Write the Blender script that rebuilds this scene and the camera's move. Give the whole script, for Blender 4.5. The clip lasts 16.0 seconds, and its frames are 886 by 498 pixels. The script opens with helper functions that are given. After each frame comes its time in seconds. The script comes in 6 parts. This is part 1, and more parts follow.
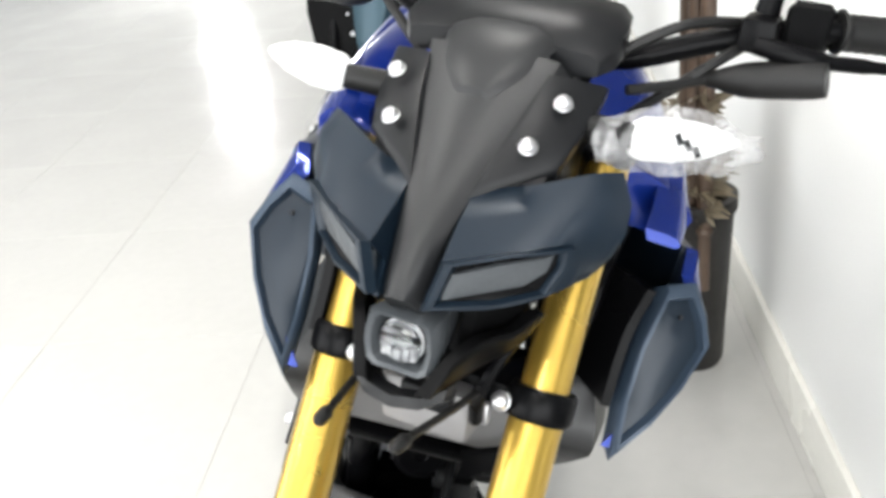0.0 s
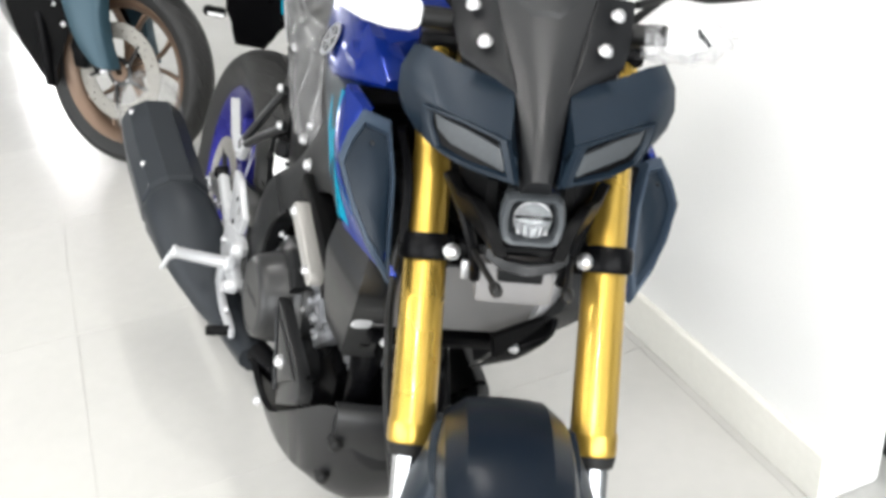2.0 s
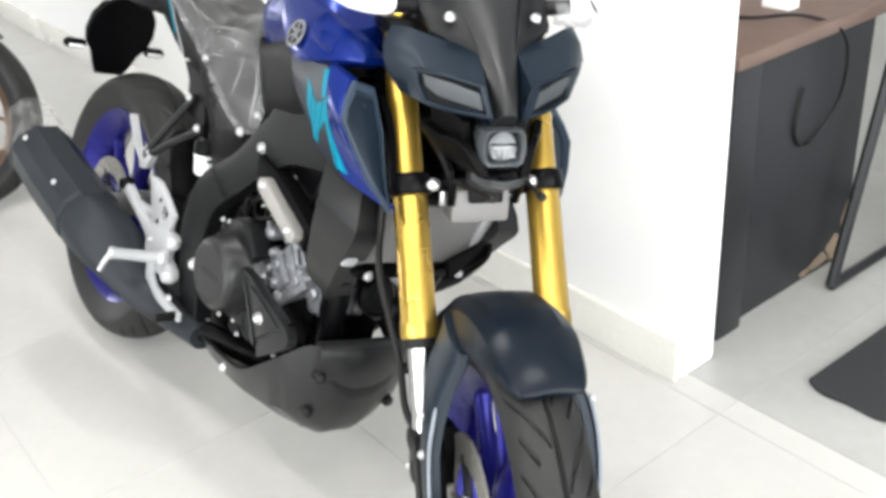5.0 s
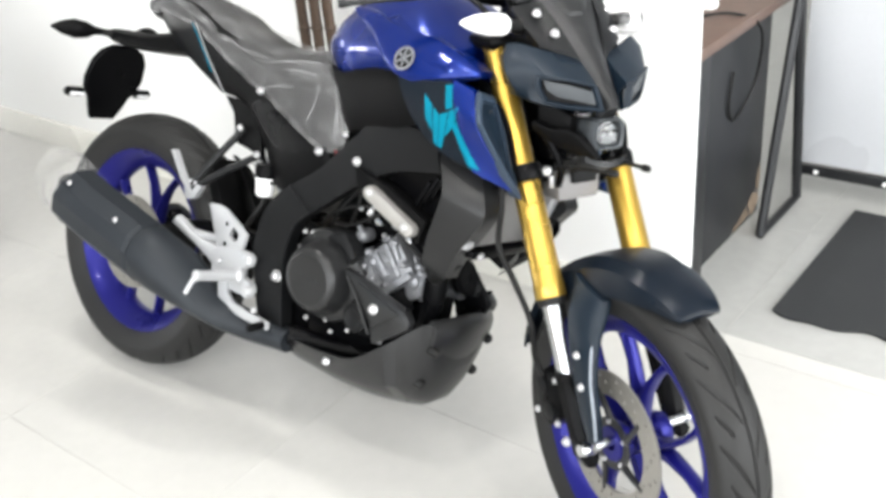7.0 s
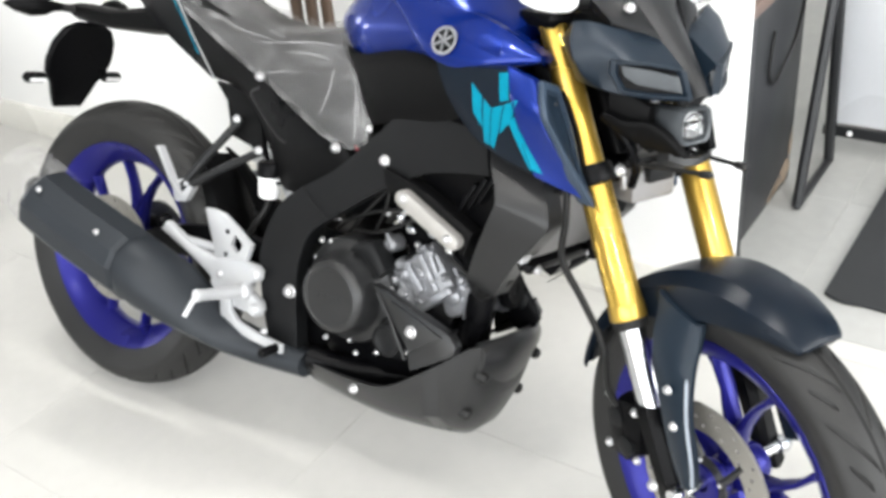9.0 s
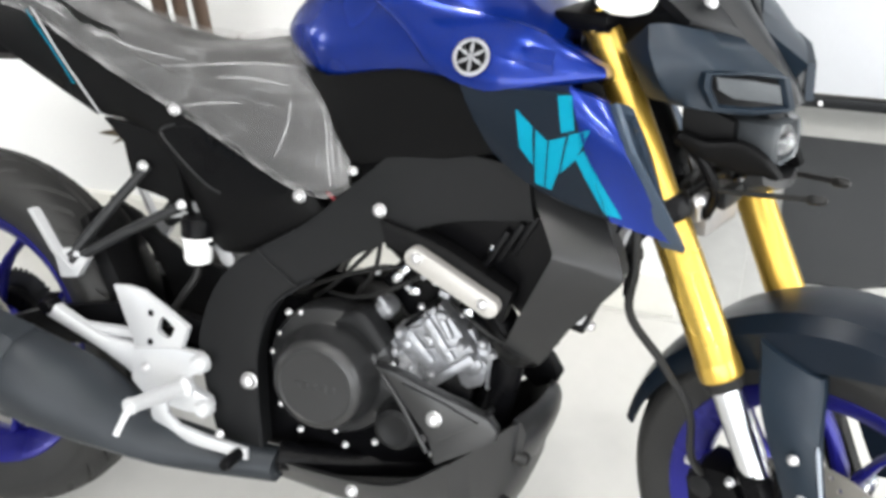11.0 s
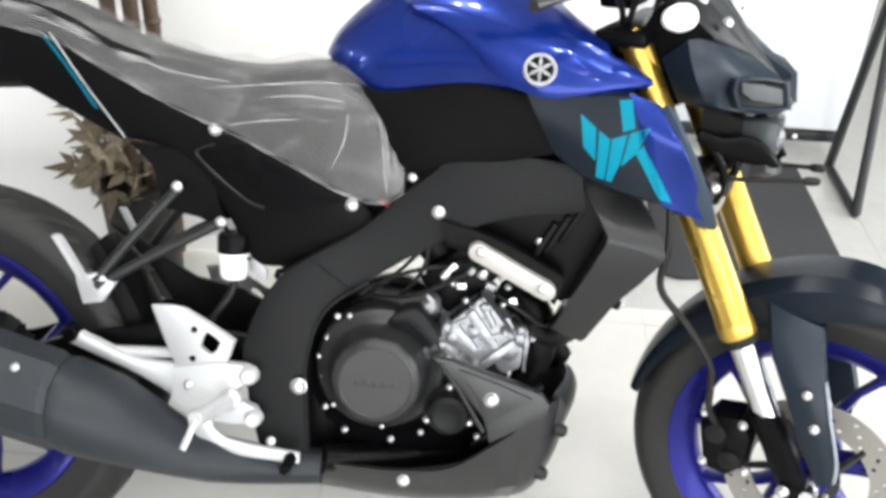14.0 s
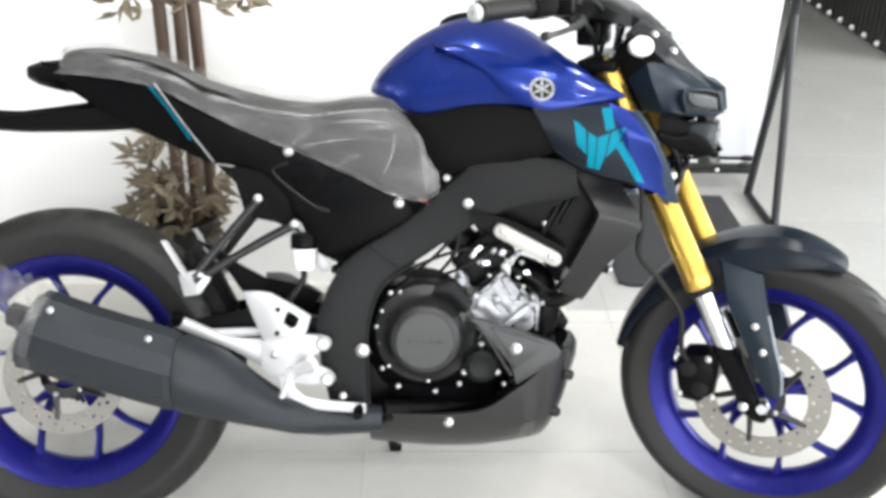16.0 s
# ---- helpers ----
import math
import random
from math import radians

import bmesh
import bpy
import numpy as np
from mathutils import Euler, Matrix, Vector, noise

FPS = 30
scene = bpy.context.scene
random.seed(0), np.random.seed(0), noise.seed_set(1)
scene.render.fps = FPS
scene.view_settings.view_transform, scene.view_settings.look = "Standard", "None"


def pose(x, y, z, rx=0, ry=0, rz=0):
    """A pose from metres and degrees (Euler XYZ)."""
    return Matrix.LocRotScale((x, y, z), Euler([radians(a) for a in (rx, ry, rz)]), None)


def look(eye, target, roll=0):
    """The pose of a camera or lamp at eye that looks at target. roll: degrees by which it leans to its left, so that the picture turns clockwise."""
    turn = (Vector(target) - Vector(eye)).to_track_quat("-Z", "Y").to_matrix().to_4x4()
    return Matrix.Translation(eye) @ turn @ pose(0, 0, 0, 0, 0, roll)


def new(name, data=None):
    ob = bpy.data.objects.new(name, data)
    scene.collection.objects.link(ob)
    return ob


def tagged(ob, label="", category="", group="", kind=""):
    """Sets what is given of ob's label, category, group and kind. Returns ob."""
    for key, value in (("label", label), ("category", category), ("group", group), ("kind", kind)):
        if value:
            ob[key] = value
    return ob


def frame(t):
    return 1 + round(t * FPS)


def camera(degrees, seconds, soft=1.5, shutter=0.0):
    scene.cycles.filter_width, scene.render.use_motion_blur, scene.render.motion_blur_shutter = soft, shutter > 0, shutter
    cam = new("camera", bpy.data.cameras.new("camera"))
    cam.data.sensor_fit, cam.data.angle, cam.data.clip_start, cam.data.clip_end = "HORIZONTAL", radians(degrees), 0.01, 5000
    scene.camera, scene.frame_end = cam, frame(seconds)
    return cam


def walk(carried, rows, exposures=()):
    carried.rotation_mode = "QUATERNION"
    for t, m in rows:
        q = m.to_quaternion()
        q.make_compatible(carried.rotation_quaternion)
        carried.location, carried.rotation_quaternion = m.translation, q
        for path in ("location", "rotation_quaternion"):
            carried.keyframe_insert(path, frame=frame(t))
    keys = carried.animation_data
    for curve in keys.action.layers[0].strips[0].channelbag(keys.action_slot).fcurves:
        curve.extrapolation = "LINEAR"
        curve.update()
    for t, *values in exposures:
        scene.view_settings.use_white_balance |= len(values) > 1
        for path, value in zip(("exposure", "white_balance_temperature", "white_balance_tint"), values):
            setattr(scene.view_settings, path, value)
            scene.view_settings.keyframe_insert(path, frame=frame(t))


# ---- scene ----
cam = camera(49.0, 16.0, soft=3.6, shutter=0.35)
PATH = [
    (0, (1.8851, 0.2986, 1.1664), (0.0969, 0.1151, 0.2897), -6.23),
    (0.5, (1.8869, 0.1309, 1.1859), (0.1188, 0.2138, 0.2549), -6.41),
    (1, (1.9242, -0.0492, 1.2019), (0.2213, 0.42, 0.264), -4.68),
    (1.5, (1.9482, -0.1452, 1.2158), (0.2992, 0.4399, 0.2471), -4.47),
    (2, (1.993, -0.1827, 1.2137), (0.3481, 0.4023, 0.2379), -4.88),
    (2.5, (2.0986, -0.2221, 1.1962), (0.4526, 0.3517, 0.2157), -5.39),
    (3, (2.19, -0.271, 1.1739), (0.5301, 0.3033, 0.2174), -5.0),
    (3.5, (2.2442, -0.3272, 1.1772), (0.574, 0.2904, 0.2667), -4.11),
    (3.7, (2.2475, -0.364, 1.1886), (0.5998, 0.3081, 0.2758), -3.95),
    (5.8, (2.0306, -0.7429, 1.3211), (0.7104, 0.455, 0.4144), -4.84),
    (6, (2.0179, -0.787, 1.342), (0.7093, 0.4388, 0.4561), -4.77),
    (6.5, (1.9791, -0.9643, 1.369), (0.7747, 0.3565, 0.4718), -5.34),
    (7, (1.9521, -1.1389, 1.3759), (0.8249, 0.2141, 0.4278), -5.34),
    (7.5, (1.937, -1.1945, 1.3756), (0.849, 0.1785, 0.4107), -4.84),
    (8, (1.8827, -1.1545, 1.3657), (0.8371, 0.2358, 0.3788), -4.86),
    (8.5, (1.7839, -1.0757, 1.3612), (0.7037, 0.2831, 0.3678), -6.37),
    (8.7, (1.7414, -1.0414, 1.3603), (0.6693, 0.3051, 0.3417), -6.51),
    (10.8, (1.2189, -0.8881, 1.3363), (0.6432, 0.6293, 0.1674), -4.04),
    (11, (1.1969, -0.8588, 1.3315), (0.6082, 0.6598, 0.1707), -4.2),
    (11.5, (1.16, -0.8039, 1.324), (0.59, 0.7134, 0.1524), -3.76),
    (12, (1.1335, -0.7825, 1.3237), (0.5843, 0.7072, 0.1075), -3.34),
    (12.5, (1.0755, -0.8272, 1.3235), (0.6213, 0.6958, 0.1093), -2.13),
    (13, (0.9434, -0.9381, 1.3371), (0.6477, 0.6568, 0.1671), -1.54),
    (13.5, (0.8399, -1.0333, 1.343), (0.6899, 0.632, 0.2457), 0.58),
    (14, (0.825, -1.0869, 1.3512), (0.7352, 0.5935, 0.2704), 2.3),
    (14.5, (0.8368, -1.2462, 1.3263), (0.7065, 0.4621, 0.2943), 1.88),
    (15, (0.8316, -1.4104, 1.3515), (0.6816, 0.3272, 0.3725), 1.17),
    (15.5, (0.724, -1.4962, 1.39), (0.7057, 0.2763, 0.4638), 1.56),
    (16, (0.6588, -1.524, 1.3963), (0.7175, 0.2528, 0.4799), 1.28),
]
walk(cam, [(t, look(eye, target, roll)) for t, eye, target, roll in PATH],
     exposures=[(0, 0.86), (0.5, 0.58), (1.0, 0.68), (1.5, 0.7), (2.5, 0.8), (3.5, 0.78), (6.0, 0.8), (8.5, 0.87), (11, 0.94), (12, 0.93), (12.5, 0.91), (13.5, 0.90), (14.5, 0.90), (15, 0.58), (15.5, 0.84), (16, 0.88)])


# ---------------------------------------------------------------- light
world = bpy.data.worlds.new("daylight")
scene.world = world
world.use_nodes = True
wn = world.node_tree.nodes
sky = wn.new("ShaderNodeTexSky")
sky.sky_type, sky.sun_disc = "NISHITA", False
sky.sun_elevation, sky.sun_rotation = radians(45), radians(200)
wn["Background"].inputs["Strength"].default_value = 0.06
world.node_tree.links.new(sky.outputs[0], wn["Background"].inputs["Color"])


def area_light(name, eye, target, sx, sy, power, color=(1, 1, 1)):
    data = bpy.data.lights.new(name, "AREA")
    data.shape, data.size, data.size_y, data.energy, data.color = "RECTANGLE", sx, sy, power, color
    ob = new(name, data)
    ob.matrix_world = look(eye, target)
    return ob


# daylight through the shop front behind the camera and at the end of the room
area_light("shopfront_daylight", (2.4, -4.6, 1.55), (1.3, 0, 0.7), 6.4, 2.7, 180, (0.985, 0.995, 1.0))
area_light("side_daylight", (5.6, 0.3, 1.55), (0, 0.3, 0.6), 5.4, 2.7, 215, (0.99, 1.0, 1.0))
area_light("west_window_daylight", (-5.19, -1.835, 0.65), (0, -1.835, 0.65), 0.28, 0.58, 13)
area_light("west_slit_daylight", (-5.19, -0.44, 0.95), (0, -0.44, 0.95), 0.27, 0.68, 14)

# pairs of round ceiling lights; last two pairs added to brighten floor and wall
DOWNLIGHTS = [(x + dx, y) for x, y in ((1.1, -0.9), (2.6, -0.6), (0.4, -2.4), (2.2, -2.4), (1.95, 0.5), (0.1, 0.4)) for dx in (-0.12, 0.12)]
for x, y in DOWNLIGHTS:
    bulb = bpy.data.lights.new("downlight", "AREA")
    bulb.shape, bulb.size, bulb.energy, bulb.color = "DISK", 0.12, 6.5, (1.0, 0.985, 0.96)
    new("downlight", bulb).location = (x, y, 2.97)

# ---------------------------------------------------------------- materials
def material(name, color, rough=0.5, metal=0.0, vary=0.06, scale=60.0, bump=0.05, coarse=4.0, coat=0.0, spec=0.5, random_tint=0.0):
    """A surface with fine grain, slow variation of tone and wear in its gloss."""
    m = bpy.data.materials.new(name)
    m.use_nodes = True
    nodes, links = m.node_tree.nodes, m.node_tree.links
    b = nodes["Principled BSDF"]
    tc = nodes.new("ShaderNodeTexCoord")
    fine, slow = nodes.new("ShaderNodeTexNoise"), nodes.new("ShaderNodeTexNoise")
    fine.inputs["Scale"].default_value, slow.inputs["Scale"].default_value = scale, coarse
    fine.inputs["Detail"].default_value, slow.inputs["Detail"].default_value = 4, 3
    for n in (fine, slow):
        links.new(tc.outputs["Object"], n.inputs["Vector"])
    mixed = nodes.new("ShaderNodeMath")
    mixed.operation = "ADD"
    links.new(fine.outputs["Fac"], mixed.inputs[0])
    links.new(slow.outputs["Fac"], mixed.inputs[1])
    ramp = nodes.new("ShaderNodeMapRange")
    ramp.inputs["From Min"].default_value, ramp.inputs["From Max"].default_value = 0.6, 1.4
    ramp.inputs["To Min"].default_value, ramp.inputs["To Max"].default_value = 1 - vary, 1 + vary
    links.new(mixed.outputs[0], ramp.inputs["Value"])
    tint = nodes.new("ShaderNodeMix")
    tint.data_type, tint.blend_type = "RGBA", "MULTIPLY"
    tint.inputs["Factor"].default_value = 1
    tint.inputs["A"].default_value = (*color, 1)
    links.new(ramp.outputs[0], tint.inputs["B"])
    out = tint.outputs["Result"]
    if random_tint:
        info = nodes.new("ShaderNodeObjectInfo")
        r = nodes.new("ShaderNodeMapRange")
        r.inputs["To Min"].default_value, r.inputs["To Max"].default_value = 1 - random_tint, 1 + random_tint
        links.new(info.outputs["Random"], r.inputs["Value"])
        t2 = nodes.new("ShaderNodeMix")
        t2.data_type, t2.blend_type = "RGBA", "MULTIPLY"
        t2.inputs["Factor"].default_value = 1
        links.new(out, t2.inputs["A"])
        links.new(r.outputs[0], t2.inputs["B"])
        out = t2.outputs["Result"]
    links.new(out, b.inputs["Base Color"])
    rr = nodes.new("ShaderNodeMapRange")
    rr.inputs["From Min"].default_value, rr.inputs["From Max"].default_value = 0.3, 0.7
    rr.inputs["To Min"].default_value, rr.inputs["To Max"].default_value = max(0.02, rough - 0.06), min(1, rough + 0.06)
    links.new(slow.outputs["Fac"], rr.inputs["Value"])
    links.new(rr.outputs[0], b.inputs["Roughness"])
    b.inputs["Metallic"].default_value = metal
    b.inputs["Coat Weight"].default_value = coat
    b.inputs["Coat Roughness"].default_value = 0.06
    b.inputs["Specular IOR Level"].default_value = spec
    if bump:
        bp = nodes.new("ShaderNodeBump")
        bp.inputs["Strength"].default_value, bp.inputs["Distance"].default_value = bump, 0.002
        links.new(fine.outputs["Fac"], bp.inputs["Height"])
        links.new(bp.outputs[0], b.inputs["Normal"])
    return m


def film(name, color, alpha, rough=0.25, scale=14.0, bump=0.5, veins=0.35, detail=5, twist=1.6, along=(0.8, 1.6, 0.35)):
    """Thin clear plastic with folds: partly see-through, crease highlights drawn as milky, more opaque lines."""
    m = material(name, color, rough, 0, 0.08, 90, 0.0)
    nodes, links = m.node_tree.nodes, m.node_tree.links
    b, out = nodes["Principled BSDF"], nodes["Material Output"]
    tc, wave = nodes.new("ShaderNodeTexCoord"), nodes.new("ShaderNodeTexNoise")
    wave.inputs["Scale"].default_value, wave.inputs["Detail"].default_value, wave.inputs["Distortion"].default_value = scale, detail, twist
    stretch = nodes.new("ShaderNodeMapping")
    stretch.inputs["Scale"].default_value = along
    stretch.inputs["Rotation"].default_value = (0, 0.5, 0)
    links.new(tc.outputs["Object"], stretch.inputs["Vector"])
    links.new(stretch.outputs[0], wave.inputs["Vector"])
    crumple = nodes.new("ShaderNodeTexVoronoi")
    crumple.feature = "DISTANCE_TO_EDGE"
    crumple.inputs["Scale"].default_value = scale * 0.9
    shake = nodes.new("ShaderNodeMix")
    shake.data_type = "RGBA"
    shake.inputs["Factor"].default_value = 0.06
    links.new(stretch.outputs[0], shake.inputs["A"])
    links.new(wave.outputs["Color"], shake.inputs["B"])
    links.new(shake.outputs["Result"], crumple.inputs["Vector"])
    height = nodes.new("ShaderNodeMath")
    height.operation = "MULTIPLY_ADD"
    links.new(crumple.outputs["Distance"], height.inputs[0])
    height.inputs[1].default_value = 0.8
    links.new(wave.outputs["Fac"], height.inputs[2])
    bp = nodes.new("ShaderNodeBump")
    bp.inputs["Strength"].default_value, bp.inputs["Distance"].default_value = bump, 0.02
    links.new(height.outputs[0], bp.inputs["Height"])
    links.new(bp.outputs[0], b.inputs["Normal"])
    # streak and crease highlights, put into the opacity
    crease = nodes.new("ShaderNodeMapRange")
    crease.inputs["From Min"].default_value, crease.inputs["From Max"].default_value = 0.5, 0.72
    crease.inputs["To Min"].default_value, crease.inputs["To Max"].default_value = alpha, min(1, alpha + veins * 0.6)
    links.new(wave.outputs["Fac"], crease.inputs["Value"])
    fold = nodes.new("ShaderNodeMapRange")
    fold.inputs["From Min"].default_value, fold.inputs["From Max"].default_value = 0.0, 0.03
    fold.inputs["To Min"].default_value, fold.inputs["To Max"].default_value = veins * 0.4, 0.0
    links.new(crumple.outputs["Distance"], fold.inputs["Value"])
    total = nodes.new("ShaderNodeMath")
    total.operation, total.use_clamp = "ADD", True
    links.new(crease.outputs[0], total.inputs[0])
    links.new(fold.outputs[0], total.inputs[1])
    links.new(total.outputs[0], b.inputs["Alpha"])
    return m


M = dict(
    blue=material("deep_blue_lacquer", (0.0028, 0.0162, 0.152), 0.26, 0.5, 0.05, 900, 0.02, 3, coat=0.32, spec=0.14),
    navy=material("matte_grey_blue_plastic", (0.0058, 0.0115, 0.0192), 0.36, 0.1, 0.05, 500, 0.03, 5, spec=0.27),
    ink=material("blue_black_plastic", (0.0036, 0.0066, 0.0115), 0.32, 0, 0.06, 500, 0.03, 5, spec=0.15),
    slate=material("steel_blue_plastic", (0.027, 0.041, 0.062), 0.4, 0.2, 0.05, 500, 0.03, 5, spec=0.3),
    edge_glint=material("pale_edge_highlight", (0.20, 0.225, 0.26), 0.4, 0, 0.06, 300, 0.03, 6),
    black=material("black_moulded_plastic", (0.0032, 0.0032, 0.0034), 0.42, 0, 0.12, 700, 0.12, 6, spec=0.06),
    satin=material("satin_black_paint", (0.0022, 0.0022, 0.0026), 0.3, 0, 0.1, 300, 0.03, 6, spec=0.07),
    grey=material("dark_grey_plastic", (0.0054, 0.0058, 0.0066), 0.38, 0, 0.08, 600, 0.06, 6, spec=0.18),
    graphite=material("graphite_grey_plastic", (0.0120, 0.0125, 0.0134), 0.36, 0, 0.1, 600, 0.08, 5, spec=0.29),
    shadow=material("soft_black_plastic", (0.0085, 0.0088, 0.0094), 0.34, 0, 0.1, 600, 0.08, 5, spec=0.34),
    heat=material("matte_black_heat_shield", (0.0072, 0.0075, 0.0080), 0.42, 0, 0.1, 500, 0.08, 5, spec=0.12),
    gold=material("gold_anodised_aluminium", (0.50, 0.328, 0.062), 0.3, 0.9, 0.03, 200, 0.0, 8, coat=0.3),
    chrome=material("polished_steel", (0.55, 0.56, 0.58), 0.22, 1.0, 0.04, 200, 0.02, 8),
    screw=material("zinc_plated_steel", (0.52, 0.52, 0.53), 0.34, 0.9, 0.06, 300, 0.03, 9),
    crease=film("fold_highlight_film", (0.6, 0.6, 0.61), 0.2, 0.25, 30, 0.2, 0.35),
    cover_paint=material("satin_black_engine_paint", (0.0115, 0.0118, 0.0124), 0.34, 0, 0.12, 400, 0.06, 6, spec=0.4),
    alloy=material("cast_alloy", (0.27, 0.275, 0.29), 0.42, 0.7, 0.45, 70, 0.5, 22),
    silver=material("silver_painted_alloy", (0.42, 0.425, 0.435), 0.36, 0.3, 0.06, 300, 0.05, 6),
    disc=material("drilled_steel", (0.22, 0.21, 0.19), 0.5, 0.4, 0.1, 300, 0.05, 8),
    mount=material("dull_sand_grey_alloy", (0.29, 0.28, 0.265), 0.4, 0.3, 0.08, 300, 0.05, 7),
    red=material("red_wire_sheath", (0.16, 0.008, 0.01), 0.45),
    rim=material("violet_blue_wheel_paint", (0.010, 0.010, 0.14), 0.3, 0.45, 0.05, 400, 0.02, 5, coat=0.1, spec=0.2),
    rubber=material("tyre_rubber", (0.0135, 0.0135, 0.0133), 0.52, 0, 0.22, 300, 0.12, 8, spec=0.26),
    cyan=material("cyan_film", (0.0, 0.16, 0.24), 0.42, 0, 0.04, 300, 0.02, 5, spec=0.08),
    white=material("white_plastic", (0.85, 0.85, 0.85), 0.35, 0, 0.03, 200, 0.03, 6),
    lens=material("smoked_lens", (0.052, 0.057, 0.062), 0.25, 0, 0.12, 300, 0.02, 6, spec=0.25),
    vinyl=material("black_seat_vinyl", (0.005, 0.005, 0.005), 0.5, 0, 0.1, 260, 0.25, 8, spec=0.1),
    rubber_black=material("black_rubber_hose", (0.006, 0.006, 0.006), 0.5, 0, 0.1, 300, 0.08, 8, spec=0.25),
    core=material("radiator_fins", (0.20, 0.195, 0.195), 0.5, 0.3, 0.12, 900, 0.4, 9),
    bronze=material("bronze_wheel_paint", (0.13, 0.085, 0.058), 0.36, 0.5, 0.06, 300, 0.03, 6),
    teal=material("teal_grey_plastic", (0.022, 0.05, 0.068), 0.35, 0.2, 0.06, 300, 0.03, 6, spec=0.3),
    tile=material("polished_vitrified_tile", (0.457, 0.450, 0.428), 0.19, 0, 0.035, 30, 0.01, 2.5, spec=0.3, random_tint=0.012),
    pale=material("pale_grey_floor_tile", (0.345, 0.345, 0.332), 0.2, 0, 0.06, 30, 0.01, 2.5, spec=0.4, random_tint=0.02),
    grout=material("tile_grout", (0.42, 0.41, 0.39), 0.8, 0, 0.1, 120, 0.1, 5),
    wall=material("white_emulsion_wall", (0.81, 0.81, 0.80), 0.7, 0, 0.025, 200, 0.05, 1.5),
    skirting=material("cream_tile_skirting", (0.66, 0.65, 0.60), 0.25, 0, 0.05, 60, 0.02, 3),
    ceiling=material("white_ceiling", (0.78, 0.78, 0.77), 0.8, 0, 0.03, 90, 0.05, 2),
    panel=material("grey_blue_laminate", (0.015, 0.016, 0.0178), 0.4, 0, 0.25, 90, 0.05, 3, spec=0.3),
    wood=material("brown_wood_laminate", (0.105, 0.068, 0.053), 0.42, 0, 0.18, 30, 0.06, 6),
    scuff=material("bare_chipboard", (0.17, 0.128, 0.09), 0.8, 0, 0.2, 120, 0.2, 9),
    trunk=material("brown_bamboo", (0.062, 0.038, 0.024), 0.5, 0, 0.35, 70, 0.2, 9),
    leaf=material("dried_beige_leaf", (0.145, 0.118, 0.078), 0.6, 0, 0.4, 40, 0.1, 12),
    pot=material("dark_pot", (0.014, 0.013, 0.012), 0.45, 0, 0.2, 60, 0.1, 7, spec=0.3),
    steel=material("black_painted_steel", (0.018, 0.019, 0.021), 0.38, 0.3, 0.1, 200, 0.05, 7),
    board=material("white_sign_board", (0.56, 0.575, 0.60), 0.3, 0, 0.02, 80, 0.02, 2),
    mat=material("charcoal_floor_mat", (0.017, 0.0185, 0.020), 0.85, 0, 0.25, 420, 0.6, 5),
    shutter=material("dark_shutter", (0.05, 0.048, 0.045), 0.45, 0.3, 0.15, 60, 0.05, 4),
    glass=material("clear_glass", (0.9, 0.92, 0.93), 0.05, 0, 0.01, 50, 0.0),
    bag=film("milky_plastic_bag", (0.62, 0.62, 0.63), 0.2, 0.2, 26, 0.7, 0.4),
    sleeve=film("thin_clear_sleeve", (0.5, 0.5, 0.5), 0.07, 0.2, 18, 0.7, 0.3),
    cover=film("dusty_clear_seat_wrap", (0.44, 0.44, 0.445), 0.13, 0.16, 20, 0.5, 0.30, 3, 0.5, (0.24, 1.0, 0.95)),
    gunmetal=material("gunmetal_heat_shield", (0.0190, 0.0220, 0.0258), 0.42, 0.1, 0.1, 500, 0.06, 5, spec=0.18),
)

M["glass"].node_tree.nodes["Principled BSDF"].inputs["Transmission Weight"].default_value = 1.0

# ---------------------------------------------------------------- mesh helpers
def settle(q):
    """Draws the body in towards the ground and out towards the top, as the real machine tapers."""
    y, z = q[1], q[2]
    k = -0.0458 + 0.0523 * z
    return Vector((q[0], y * (1 + k / max(abs(y), 0.1)), z + 0.017 - 0.0523 * abs(y)))


OWN = set()  # parts with a frame of their own, which are not drawn in


def part(name, bm, mat, parent=None, label="", steer=False, smooth=38, own=False, body=True):
    me = bpy.data.meshes.new(name)
    on_bike = body and parent is not None and not own and not steer and parent.name not in OWN and BODY
    if on_bike:
        for v in bm.verts:
            v.co = settle(v.co)
    if smooth:
        bmesh.ops.recalc_face_normals(bm, faces=bm.faces[:])
    bm.to_mesh(me)
    bm.free()
    me.materials.append(mat)
    if smooth:
        me.polygons.foreach_set("use_smooth", [True] * len(me.polygons))
        me.set_sharp_from_angle(angle=radians(smooth))
    ob = new(name, me)
    ob.parent = parent
    if not on_bike:
        OWN.add(ob.name)
    if steer:
        ob.matrix_basis = STEER @ FACE_SHIFT
    if label:
        ob["label"] = label
    return ob


def curve(pts, n=6, closed=False):
    """Catmull-Rom through points."""
    p = [Vector(q) for q in pts]
    out, m = [], len(p)
    for i in range(m if closed else m - 1):
        a, b, c, d = (p[(i + k) % m] if closed else p[min(max(i + k, 0), m - 1)] for k in (-1, 0, 1, 2))
        for j in range(n):
            t = j / n
            out.append(0.5 * (2 * b + (c - a) * t + (2 * a - 5 * b + 4 * c - d) * t * t + (3 * b - a - 3 * c + d) * t ** 3))
    if not closed:
        out.append(p[-1])
    return out


